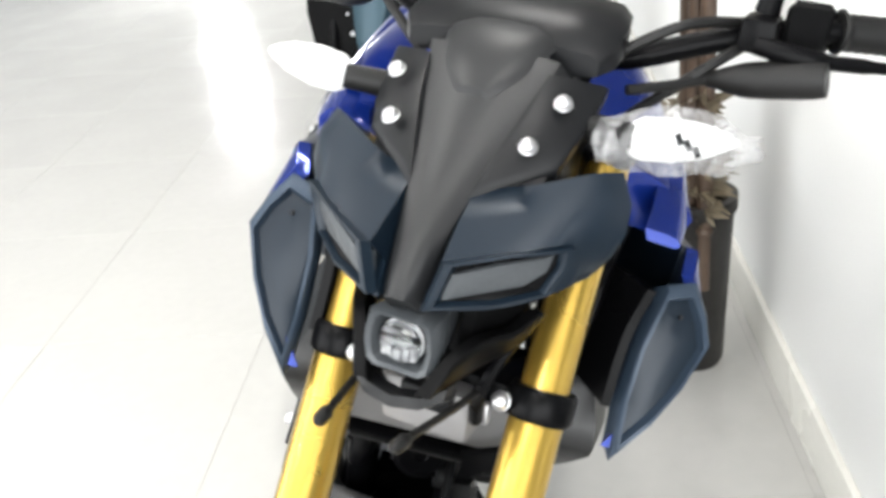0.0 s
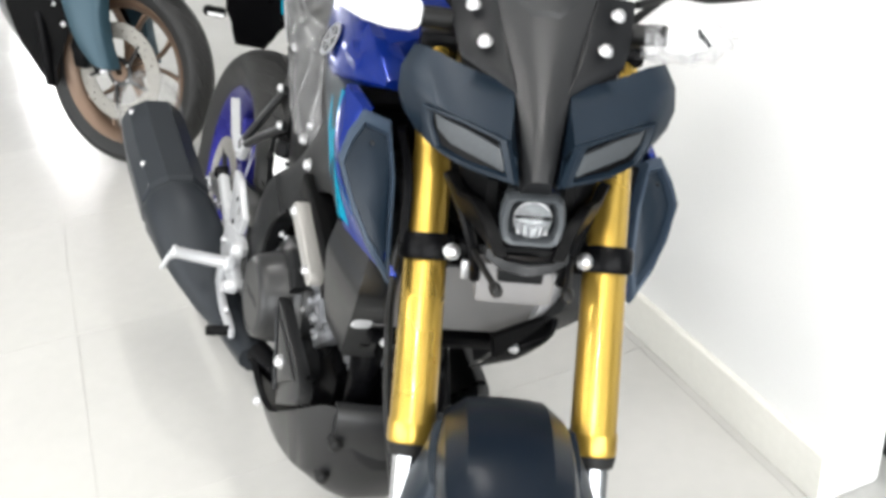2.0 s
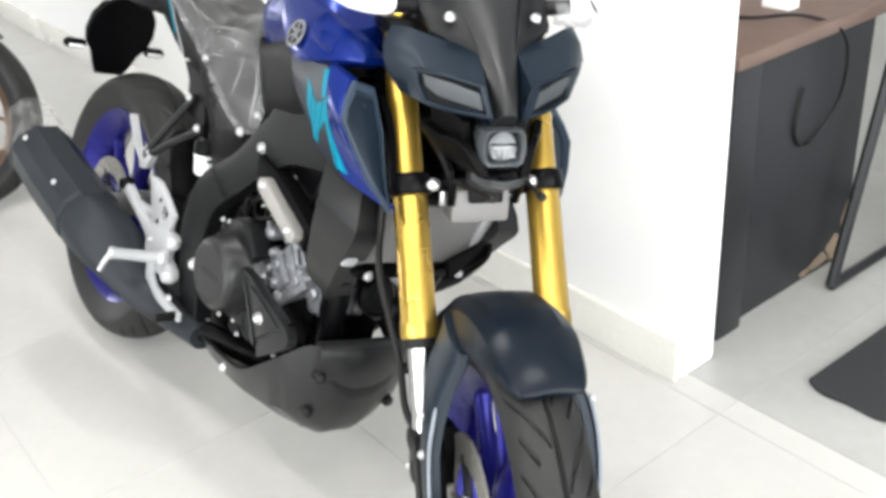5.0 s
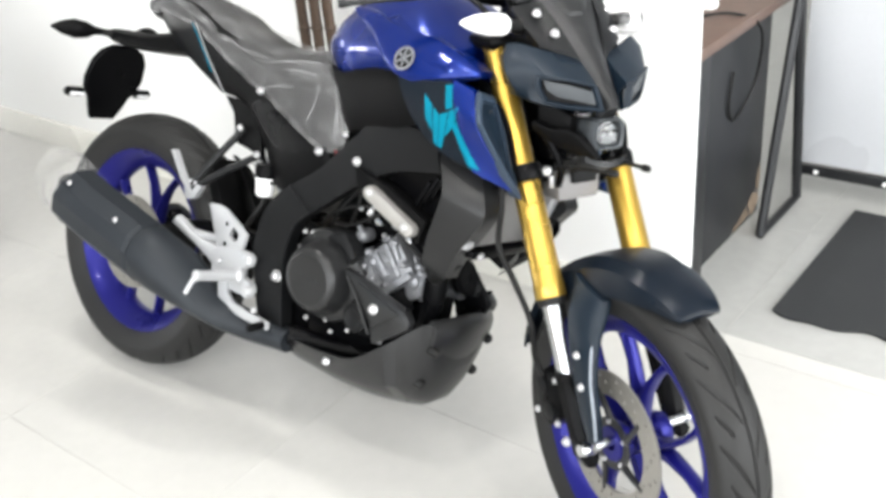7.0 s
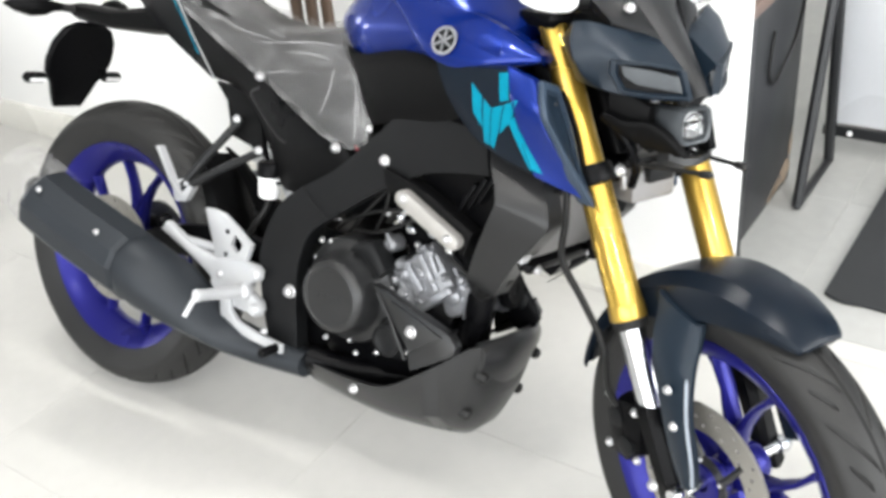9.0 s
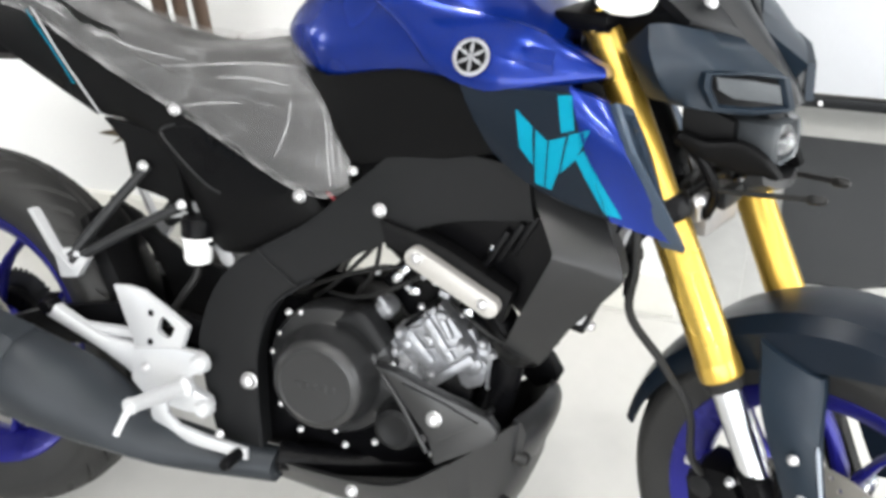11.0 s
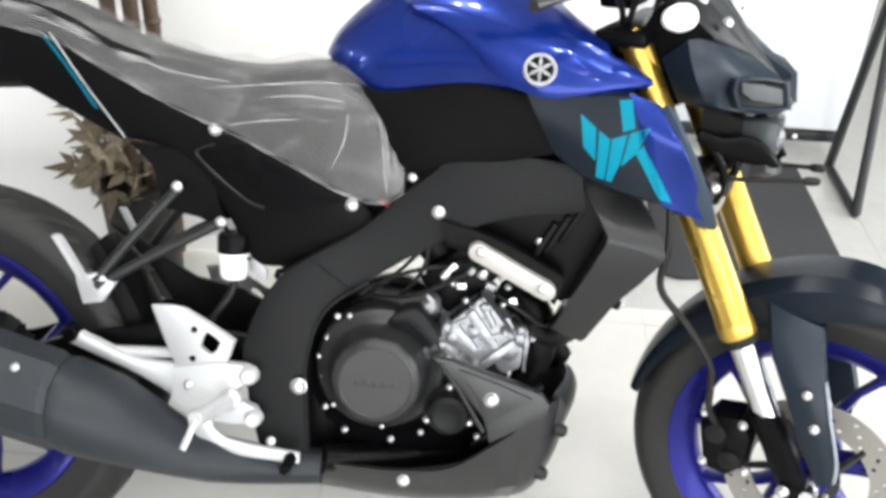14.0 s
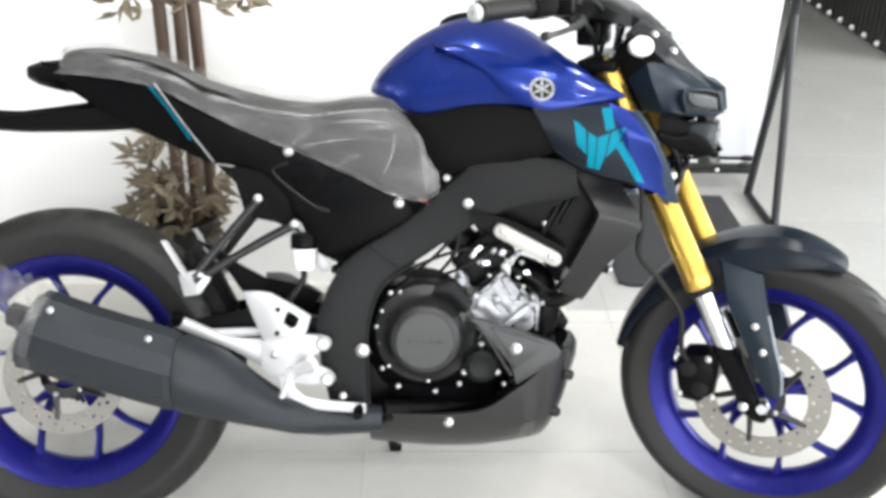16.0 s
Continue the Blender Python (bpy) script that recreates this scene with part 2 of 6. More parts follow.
def loft(bm, sections, caps=True, around=True, ring=False):
    rows = [[bm.verts.new(q) for q in s] for s in sections]
    k = len(rows[0])
    pairs = list(zip(rows, rows[1:])) + ([(rows[-1], rows[0])] if ring else [])
    for a, b in pairs:
        for i in range(k if around else k - 1):
            j = (i + 1) % k
            bm.faces.new((a[i], a[j], b[j], b[i]))
    if caps and around and not ring:
        bm.faces.new(rows[0][::-1])
        bm.faces.new(rows[-1])
    return bm


def frame_at(d):
    d = Vector(d).normalized()
    u = d.cross(Vector((0, 0, 1)) if abs(d.z) < 0.9 else Vector((1, 0, 0))).normalized()
    return d, u, d.cross(u)


def tube(pts, r, n=10, bm=None):
    bm = bm or bmesh.new()
    pts = [Vector(p) for p in pts]
    rs = r if isinstance(r, (list, tuple)) else [r] * len(pts)
    secs, u = [], None
    for i, p in enumerate(pts):
        d = (pts[min(i + 1, len(pts) - 1)] - pts[max(i - 1, 0)]).normalized()
        if u is None:
            u = frame_at(d)[1]
        u = (u - d * u.dot(d)).normalized()
        v = d.cross(u)
        secs.append([p + rs[i] * (math.cos(a) * u + math.sin(a) * v) for a in (2 * math.pi * k / n for k in range(n))])
    return loft(bm, secs)


def turned(p0, p1, profile, n=24, bm=None):
    """A turned piece between two points; profile rows: fraction of the length, radius."""
    p0, p1 = Vector(p0), Vector(p1)
    d, u, v = frame_at(p1 - p0)
    secs = [[p0 + (p1 - p0) * f + r * (math.cos(a) * u + math.sin(a) * v) for a in (2 * math.pi * k / n for k in range(n))] for f, r in profile]
    return loft(bm or bmesh.new(), secs)


def box(c, s, bevel=0.004, m=None, bm=None, segments=2):
    bm = bm or bmesh.new()
    made = bmesh.ops.create_cube(bm, size=1)["verts"]
    bmesh.ops.scale(bm, vec=s, verts=made)
    if bevel:
        edges = list({e for v in made for e in v.link_edges})
        geo = bmesh.ops.bevel(bm, geom=edges, offset=bevel, segments=segments, affect="EDGES", profile=0.6)
        made = list({v for f in geo["faces"] for v in f.verts} | {v for v in made if v.is_valid})
    if m is not None:
        bmesh.ops.transform(bm, matrix=m, verts=made)
    bmesh.ops.translate(bm, vec=c, verts=made)
    return bm


def plate(outline, y0, y1, bevel=0.003, bm=None):
    """A flat piece cut to an outline in x and z, from y0 to y1."""
    bm = bm or bmesh.new()
    a = [bm.verts.new((x, y0, z)) for x, z in outline]
    b = [bm.verts.new((x, y1, z)) for x, z in outline]
    n = len(a)
    faces = [bm.faces.new(a), bm.faces.new(b[::-1])]
    faces += [bm.faces.new((a[i], b[i], b[(i + 1) % n], a[(i + 1) % n])) for i in range(n)]
    bmesh.ops.recalc_face_normals(bm, faces=faces)
    if bevel:
        bmesh.ops.bevel(bm, geom=list(set(faces[0].edges) | set(faces[1].edges)), offset=bevel, segments=2, affect="EDGES", profile=0.6)
    return bm


def strip(A, B, yA, yB, thick=0.012, bulge=0.006, side=-1, n=5, smooth=True, bm=None, edge=0.07):
    """A curved body panel between an upper line A and a lower line B in x and z; yA, yB: how far they stand from the middle plane."""
    yA = yA if isinstance(yA, (list, tuple)) else [yA] * len(A)
    yB = yB if isinstance(yB, (list, tuple)) else [yB] * len(B)
    a = [(x, y, z) for (x, z), y in zip(A, yA)]
    b = [(x, y, z) for (x, z), y in zip(B, yB)]
    a, b = (curve(a, n), curve(b, n)) if smooth else ([Vector(q) for q in a], [Vector(q) for q in b])
    secs = []
    for p, q in zip(a, b):
        row = []
        for f, lift in ((0, -0.5), (edge, 0.35), (0.25, 0.8), (0.5, 1.0), (0.75, 0.8), (1 - edge, 0.35), (1, -0.5)):
            s = p.lerp(q, f)
            row.append(Vector((s.x, side * (s.y + bulge * lift), s.z)))
        for f in (1, 0.5, 0):
            s = p.lerp(q, f)
            row.append(Vector((s.x, side * (s.y - thick), s.z)))
        secs.append(row)
    return loft(bm or bmesh.new(), secs)


def shell(rows, s, deep=0.03, bm=None):
    """A body panel from rows of points in the machine's own frame (y outwards), with its edges folded inwards."""
    secs = []
    for row in rows:
        out = [Vector((x, s * y, z)) for x, y, z in row]
        back = [Vector((x, s * (y - deep), z)) for x, y, z in row]
        secs.append(out + back[::-1])
    return loft(bm or bmesh.new(), secs)


def pierced(outer, window, y0, y1, s, bm=None, edge=0.0025):
    """A plate in x and z with one opening; both outlines turn the same way round the opening's middle."""
    cx, cz = sum(p[0] for p in window) / len(window), sum(p[1] for p in window) / len(window)

    def along(outline, a):
        d = (math.cos(a), math.sin(a))
        best = 0.0
        for (ax, az), (bx, bz) in zip(outline, outline[1:] + outline[:1]):
            ex, ez = bx - ax, bz - az
            det = d[1] * ex - d[0] * ez
            if abs(det) < 1e-12:
                continue
            f = (d[0] * (az - cz) - d[1] * (ax - cx)) / det
            if -1e-6 <= f <= 1 + 1e-6:
                best = max(best, d[0] * (ax + f * ex - cx) + d[1] * (az + f * ez - cz))
        return cx + d[0] * best, cz + d[1] * best

    angles = sorted({round(math.atan2(p[1] - cz, p[0] - cx), 4) for p in outer + window})
    o, w = [along(outer, a) for a in angles], [along(window, a) for a in angles]
    inset = [(x + (wx - x) * 0.08, z + (wz - z) * 0.08) for (x, z), (wx, wz) in zip(o, w)]
    loops = ((o, y0), (o, y1 - edge), (inset, y1), (w, y1), (w, y0))
    return loft(bm or bmesh.new(), [[Vector((x, s * y, z)) for x, z in line] for line, y in loops], caps=False, ring=True)


def skin(ob, x, z, side=-1):
    """How far out a part's surface stands over a place in x and z, in its own frame."""
    best = 0.0
    co = [v.co for v in ob.data.vertices]
    for poly in ob.data.polygons:
        q = [co[i] for i in poly.vertices]
        for k in range(1, len(q) - 1):
            a, c, d = q[0], q[k], q[k + 1]
            det = (c.x - a.x) * (d.z - a.z) - (d.x - a.x) * (c.z - a.z)
            if abs(det) < 1e-12:
                continue
            u = ((x - a.x) * (d.z - a.z) - (d.x - a.x) * (z - a.z)) / det
            v = ((c.x - a.x) * (z - a.z) - (x - a.x) * (c.z - a.z)) / det
            if u >= -0.02 and v >= -0.02 and u + v <= 1.02:
                best = max(best, side * (a.y + u * (c.y - a.y) + v * (d.y - a.y)))
    return best


def decal(outline, obs, side, up=0.0007, deep=0.004, n=5):
    """A thin film cut to an outline in x and z, laid on the skin of one or more parts."""
    pts = []
    for i, p in enumerate(outline):
        q = outline[(i + 1) % len(outline)]
        pts += [(p[0] + (q[0] - p[0]) * k / n, p[1] + (q[1] - p[1]) * k / n) for k in range(n)]
    cx, cz = sum(p[0] for p in pts) / len(pts), sum(p[1] for p in pts) / len(pts)
    loops = []
    for f, lift in ((1, -deep), (1, up), (0.6, up), (0.2, up)):
        loop = []
        for x, z in pts:
            s = settle(Vector((cx + (x - cx) * f, 0.2, cz + (z - cz) * f)))
            loop.append(Vector((s.x, side * (max(skin(o, s.x, s.z, side) for o in obs) + lift), s.z)))
        loops.append(loop)
    return loft(bmesh.new(), loops)


def revolve(centre, profile, n=96, depth=None, bm=None, closed=False):
    """A turned ring about the y axis through centre; profile rows: radius, y. depth(angle, k): how far a point sinks."""
    bm = bm or bmesh.new()
    c = Vector(centre)
    secs = []
    for i in range(n):
        a = 2 * math.pi * i / n
        row = []
        for k, (r, y) in enumerate(profile):
            rr = r - (depth(a, k) if depth else 0)
            row.append(c + Vector((rr * math.cos(a), y, rr * math.sin(a))))
        secs.append(row)
    return loft(bm, secs, caps=False, around=closed, ring=True)


BOLTS = {}
BODY = False


def bolt(parent, p, d=(0, -1, 0), r=0.008, name="bolt", mat=None):
    """A domed socket bolt."""
    r *= 0.86
    key = (round(r, 4), name)
    if key not in BOLTS:
        bm = turned((0, 0, 0), (0, 0, 1), [(0, r * 1.18), (0.0008, r * 1.2), (0.0016, r * 1.02), (0.002 + r * 0.35, r), (0.002 + r * 0.62, r * 0.82), (0.002 + r * 0.8, r * 0.5), (0.002 + r * 0.86, r * 0.2)], 16)
        ob = part(name, bm, mat or M["screw"], parent, own=True)
        BOLTS[key] = ob.data
    else:
        ob = new(name, BOLTS[key])
        ob.parent = parent
    p = settle(p) if BODY and parent.name not in OWN else p
    ob.matrix_basis = Matrix.Translation(p) @ Vector(d).to_track_quat("Z", "Y").to_matrix().to_4x4()
    return ob


def thing(name, m, label, category, group="", kind=""):
    ob = new(name)
    ob.empty_display_size = 0.1
    ob.matrix_world = m
    return tagged(ob, label, category, group, kind)

# ---------------------------------------------------------------- the room
def simple(name, bm, mat, label, category, kind="structure"):
    return tagged(part(name, bm, mat, None), label, category, kind=kind)


floor = simple("floor", box((1.0, 0.2, -0.0512), (12.6, 11.6, 0.1), 0), M["grout"], "pale polished vitrified tile floor with thin grey joints", "floor")
ceiling = simple("ceiling", box((1.0, 0.2, 3.05), (12.6, 11.6, 0.1), 0), M["ceiling"], "plain white showroom ceiling", "ceiling")
# unseen fittings for every pair, the two added ones included
for x, y in DOWNLIGHTS:
    ring = thing("ceiling_light", pose(x, y, 3.0), "small round recessed ceiling light with white rim, unseen", "ceiling light", "pairs of ceiling lights")
    part("rim", turned((0, 0, 0), (0, 0, -0.014), [(0, 0.075), (0.6, 0.074), (1, 0.062), (0.7, 0.055)], 24), M["white"], ring)
west = thing("wall_west", pose(0, 0, 0), "white end wall with two bright window openings", "wall", kind="structure")
for y0, y1, z0, z1 in ((-5.4, -1.985, 0, 3), (-1.985, -1.685, 0, 0.35), (-1.985, -1.685, 0.95, 3), (-1.685, -0.58, 0, 3), (-0.58, -0.3, 0, 0.6), (-0.58, -0.3, 1.3, 3), (-0.3, 5.8, 0, 3)):
    part("wall_section", box((-5.2, (y0 + y1) / 2, (z0 + z1) / 2), (0.15, y1 - y0, z1 - z0), 0), M["wall"], west, smooth=0)
simple("wall_north", box((-1.6, 5.85, 1.5), (7.0, 0.15, 3.0), 0), M["wall"], "plain white painted back wall", "wall")

# low white partition beside the motorcycle
partition = simple("wall_partition", box((-1.9955, 0.8385, 0.422), (6.139, 0.117, 0.844), 0.012), M["wall"], "low white plastered partition wall behind the motorcycle", "wall")
simple("baseboard", box((-1.996, 0.773, 0.052), (6.138, 0.014, 0.104), 0.003), M["skirting"], "cream tiled skirting along the low partition", "baseboard")

# ---------------------------------------------------------------- the motorcycle
# It leans on its side stand, with the fork turned towards its right. Its own frame: x ahead, y left, z up, rear contact at 0.
RAKE, STEERED, LEANS = 25.5, 25.0, 21.0
HEAD = Vector((1.292, 0, 0.275))
STEM = Vector((-math.sin(radians(RAKE)), 0, math.cos(radians(RAKE))))
STEER = Matrix.Translation(HEAD) @ Matrix.Rotation(radians(-STEERED), 4, STEM) @ Matrix.Translation(-HEAD)
BIKE = pose(0, -0.0275, 0.004, -LEANS, 0, 0)
bike = thing("motorcycle", BIKE, "blue and black naked motorcycle with gold fork on its side stand", "motorcycle")
BODY = True
FACE_SHIFT = Matrix()
FURTHER = Matrix.Translation(HEAD) @ Matrix.Rotation(radians(-2.0), 4, STEM) @ Matrix.Translation(-HEAD)


def guard(c, R, a, w, drop):
    ca, sa = math.cos(a), math.sin(a)
    pts = []
    for f, d in ((-1.0, drop), (-0.985, drop * 0.6), (-0.9, drop * 0.3), (-0.6, 0.002), (-0.3, 0.0), (0, -0.001), (0.3, 0.0), (0.6, 0.002), (0.9, drop * 0.3), (0.985, drop * 0.6), (1.0, drop), (0.96, drop), (0.92, drop * 0.6), (0.84, drop * 0.25 + 0.003), (0.6, 0.011), (0, 0.004), (-0.6, 0.011), (-0.84, drop * 0.25 + 0.003), (-0.92, drop * 0.6), (-0.96, drop)):
        r = R - d
        pts.append(Vector((c[0] + r * ca, f * w, c[2] + r * sa)))
    return pts


def groove(a, s):
    """How deep the tread is cut at angle a and at s across the tyre: one groove round the middle, long slanting ones beside it."""
    u = (abs(s) - 0.07) / 0.46
    middle = 0.005 * max(0.0, min(1.0, 2.0 - abs(s) / 0.014))
    if u < 0 or u > 1:
        return middle
    turns = a / (2 * math.pi) * 17 - 0.75 * u ** 0.8 + (0.5 if s > 0 else 0.0)
    away = abs(turns % 1 - 0.5)
    short = abs((turns + 0.5) % 1 - 0.5) if 0.35 < u < 0.85 else 1
    wide = 0.035 * (0.45 + 0.9 * math.sin(math.pi * min(1, u + 0.08)))
    return 0.0042 * max(0.0, min(1.0, 1.6 - min(away, short * 1.3) / wide))


def wheel(name, centre, R, half, rim_r, mat_rim, parent, steer, disc_r, disc_y, tread=groove, deep=1.0):
    hub = part(name, revolve((0, 0, 0), [(0.012, -0.055), (0.03, -0.055), (0.034, -0.045), (0.034, -0.03), (0.026, -0.02), (0.026, 0.02), (0.034, 0.03), (0.034, 0.045), (0.03, 0.055), (0.012, 0.055)], 32, closed=True), mat_rim, parent, own=True)
    base = Matrix.Translation(centre)
    hub.matrix_basis = STEER @ FURTHER @ base @ Matrix.Rotation(radians(-2), 4, STEM) if steer else base
    prof = []
    across = [-1 + 0.1 * k for k in range(5)] + [-0.55 + 1.1 * k / 62 for k in range(63)] + [0.6 + 0.1 * k for k in range(5)]
    for s in across:
        a = s * radians(112)
        prof.append((R - half * 0.86 * (1 - math.cos(a)) * 0.82, half * math.sin(a) * (1.0 if abs(s) < 0.8 else 0.97)))
    inner = rim_r - 0.012
    prof = [(inner, -half * 0.55)] + [(rim_r, -half * 0.68)] + prof[2:-2] + [(rim_r, half * 0.68)] + [(inner, half * 0.55)]
    shift = lambda a, k: tread(a, across[k]) if 5 <= k < 68 else 0
    part("tyre", revolve((0, 0, 0), prof, 640, shift, closed=True), M["rubber"], hub, "black tyre with slanting tread grooves", smooth=30)
    w = half * 0.74
    rim = [(rim_r + 0.004, -w), (rim_r + 0.007, -w + 0.004), (rim_r - 0.002, -w + 0.009), (rim_r - 0.012 * deep, -w + 0.014), (rim_r - 0.022 * deep, -0.01), (rim_r - 0.022 * deep, 0.01),
           (rim_r - 0.012 * deep, w - 0.014), (rim_r - 0.002, w - 0.009), (rim_r + 0.007, w - 0.004), (rim_r + 0.004, w), (rim_r - 0.006, w - 0.004), (rim_r - 0.03 * deep, 0.016), (rim_r - 0.034 * deep, 0.008), (rim_r - 0.034 * deep, -0.008), (rim_r - 0.03 * deep, -0.016), (rim_r - 0.006, -w + 0.004)]
    part("rim", revolve((0, 0, 0), rim, 96, closed=True), mat_rim, hub)
    for i in range(5):
        for off in (-19, 19):
            secs = []
            for f, turn, wd, dp in ((0, 0.22, 0.012, 0.021), (0.22, 0.24, 0.0105, 0.018), (0.42, 0.36, 0.0078, 0.015), (0.7, 0.66, 0.0058, 0.0125), (0.9, 0.9, 0.0064, 0.013), (1, 1.0, 0.0115, 0.014)):
                a, r = radians(72 * i + 12 + off * turn), 0.028 + (rim_r - 0.03 - 0.028) * f
                c, t = Vector((r * math.cos(a), 0, r * math.sin(a))), Vector((-math.sin(a), 0, math.cos(a)))
                secs.append([c + t * wd * p + Vector((0, dp * q, 0)) for p, q in ((-1, -0.5), (-0.5, -1), (0.5, -1), (1, -0.5), (1, 0.5), (0.5, 1), (-0.5, 1), (-1, 0.5))])
            part("spoke", loft(bmesh.new(), secs), mat_rim, hub)
    # brake disc: a drilled band on five arms
    t = 0.0022
    rotor = bmesh.new()
    for i in range(48):
        a0, a1 = 2 * math.pi * i / 48, 2 * math.pi * (i + 1) / 48
        am, rm = (a0 + a1) / 2, disc_r * (0.745, 0.835, 0.925)[i % 3]
        sector = [(r * math.cos(a), r * math.sin(a)) for r, a in ((disc_r * 0.67, a0), (disc_r, a0), (disc_r * 1.0015, am), (disc_r, a1), (disc_r * 0.67, a1), (disc_r * 0.67, am))]
        hole = [(rm * math.cos(am) + 0.0036 * math.cos(b), rm * math.sin(am) + 0.0036 * math.sin(b)) for b in (2 * math.pi * k / 8 for k in range(8))]
        pierced(sector, hole, disc_y - t, disc_y + t, 1, rotor, 0.0)
    bmesh.ops.remove_doubles(rotor, verts=rotor.verts[:], dist=0.00002)
    part("brake_disc", rotor, M["disc"], hub, "drilled steel brake disc")
    car = revolve((0, disc_y, 0), [(0.026, -0.002), (0.046, -0.002), (0.046, 0.002), (0.026, 0.002)], 36, closed=True)
    for i in range(5):
        a = radians(72 * i + 30)
        tube([(0.042 * math.cos(a), disc_y, 0.042 * math.sin(a)), (disc_r * 0.76 * math.cos(a + 0.25), disc_y, disc_r * 0.76 * math.sin(a + 0.25))], [0.007, 0.005], 6, car)
    part("disc_carrier", car, M["cover_paint"], hub, "dark disc carrier")
    for i in range(5):
        a = radians(72 * i + 30)
        bolt(hub, (0.04 * math.cos(a), disc_y - 0.002, 0.04 * math.sin(a)), r=0.005)
    return hub


rear = wheel("rear_wheel", (-0.005, 0, 0.316), 0.314, 0.07, 0.222, M["rim"], bike, False, 0.115, -0.065, deep=1.15)
part("drive_hub", revolve((0, 0, 0), [(0.02, 0.03), (0.056, 0.034), (0.06, 0.04), (0.06, 0.052), (0.05, 0.062), (0.02, 0.064)], 40, closed=True), M["satin"], rear, "black drive hub")
part("rear_sprocket", revolve((0, 0, 0), [(0.04, 0.063), (0.086, 0.063), (0.089, 0.065), (0.086, 0.068), (0.04, 0.068)], 96, lambda a, k: 0.004 * math.sin(45 * a) if k in (1, 2, 3) else 0, closed=True), M["steel"], rear, "dark steel sprocket")
wheel("front_wheel", (1.36, 0, 0.2915), 0.2875, 0.05, 0.2165, M["rim"], bike, True, 0.128, -0.05)

# ---- tank
def tank_section(x, w, zt, zs, zb):
    """Half round over the top, full at the shoulder, drawn in below."""
    ys = [(0.0, zt), (0.28, zt - 0.002), (0.55, zt - 0.12 * (zt - zs)), (0.8, zt - 0.42 * (zt - zs)), (0.95, zs + 0.28 * (zt - zs)), (1.0, zs), (0.985, zs - 0.5 * (zs - zb)), (0.9, zb), (0.5, zb + 0.0)]
    right = [Vector((x, -w * f, z)) for f, z in ys]
    left = [Vector((x, w * f, z)) for f, z in ys[1:]][::-1]
    return right + left


rows = curve([(0.574, 0.035, 0.852), (0.595, 0.085, 0.888), (0.655, 0.128, 0.942), (0.73, 0.152, 0.978), (0.80, 0.172, 0.982), (0.87, 0.19, 0.962), (0.93, 0.198, 0.918), (0.97, 0.198, 0.893)], 4)
low = curve([(0.574, 0.846, 0.842), (0.595, 0.85, 0.832), (0.655, 0.857, 0.803), (0.73, 0.862, 0.810), (0.80, 0.862, 0.820), (0.87, 0.858, 0.817), (0.93, 0.852, 0.819), (0.97, 0.848, 0.822)], 4)
tank = part("fuel_tank", loft(bmesh.new(), [tank_section(r.x, r.y, r.z, l.y, l.z) for r, l in zip(rows, low)]), M["blue"], bike, "glossy deep blue fuel tank")
part("filler_cap", turned((0.74, 0, 0.972), (0.735, 0, 0.99), [(0, 0.036), (0.4, 0.036), (0.7, 0.033), (1, 0.02)], 28), M["satin"], tank, "black round filler cap")
for s in (-1, 1):
    # blue wing over the shroud, running to the fork, proud of the tank with a hard crease
    part("tank_wing", strip([(0.69, 0.926), (0.745, 0.925), (0.83, 0.903), (0.92, 0.89), (0.98, 0.868), (1.024, 0.846)], [(0.735, 0.905), (0.785, 0.872), (0.825, 0.833), (0.89, 0.814), (0.96, 0.821), (1.028, 0.836)], [0.128, 0.146, 0.17, 0.18, 0.178, 0.17], [0.152, 0.172, 0.187, 0.2, 0.197, 0.175], 0.03, 0.006, s, 5, True, None, 0.1), M["blue"], tank)
    badge = part("badge", turned((0, -0.0008, 0), (0, 0.002, 0), [(0, 0.0195), (1, 0.0195)], 32), M["satin"], tank, "round silver badge with dark face")
    badge.matrix_basis = pose(0.877, s * 0.203, 0.842, s * 18, 0, s * 4) @ Matrix.Scale(0.93, 4)
    part("badge_ring", revolve((0, 0, 0), [(0.0185, -0.0012), (0.0195, -0.0022), (0.0225, -0.0022), (0.0235, -0.001), (0.0235, 0.002), (0.0185, 0.002)], 36, closed=True), M["alloy"], badge)
    for i in range(3):
        a = radians(60 * i + 30)
        d = Vector((0.0185 * math.cos(a), 0, 0.0185 * math.sin(a)))
        part("badge_bar", tube([-d + Vector((0, s * 0.0012, 0)), -d * 0.55 + Vector((0, s * 0.0012, 0)), Vector((0, s * 0.0012, 0)), d * 0.55 + Vector((0, s * 0.0012, 0)), d + Vector((0, s * 0.0012, 0))], [0.001, 0.0028, 0.0012, 0.0028, 0.001], 6), M["alloy"], badge)
part("tank_base", strip([(0.60, 0.83), (0.664, 0.803), (0.774, 0.823), (0.866, 0.818)], [(0.70, 0.69), (0.735, 0.70), (0.80, 0.712), (0.905, 0.738)], [0.10, 0.13, 0.155, 0.178], [0.13, 0.142, 0.155, 0.175], 0.03, 0.006), M["black"], bike, "matte black cover under the tank")
part("tank_base", strip([(0.60, 0.83), (0.664, 0.803), (0.774, 0.823), (0.866, 0.818)], [(0.70, 0.69), (0.735, 0.70), (0.80, 0.712), (0.905, 0.738)], [0.10, 0.13, 0.155, 0.178], [0.13, 0.142, 0.155, 0.175], 0.03, 0.006, 1), M["black"], bike, "matte black cover under the tank")

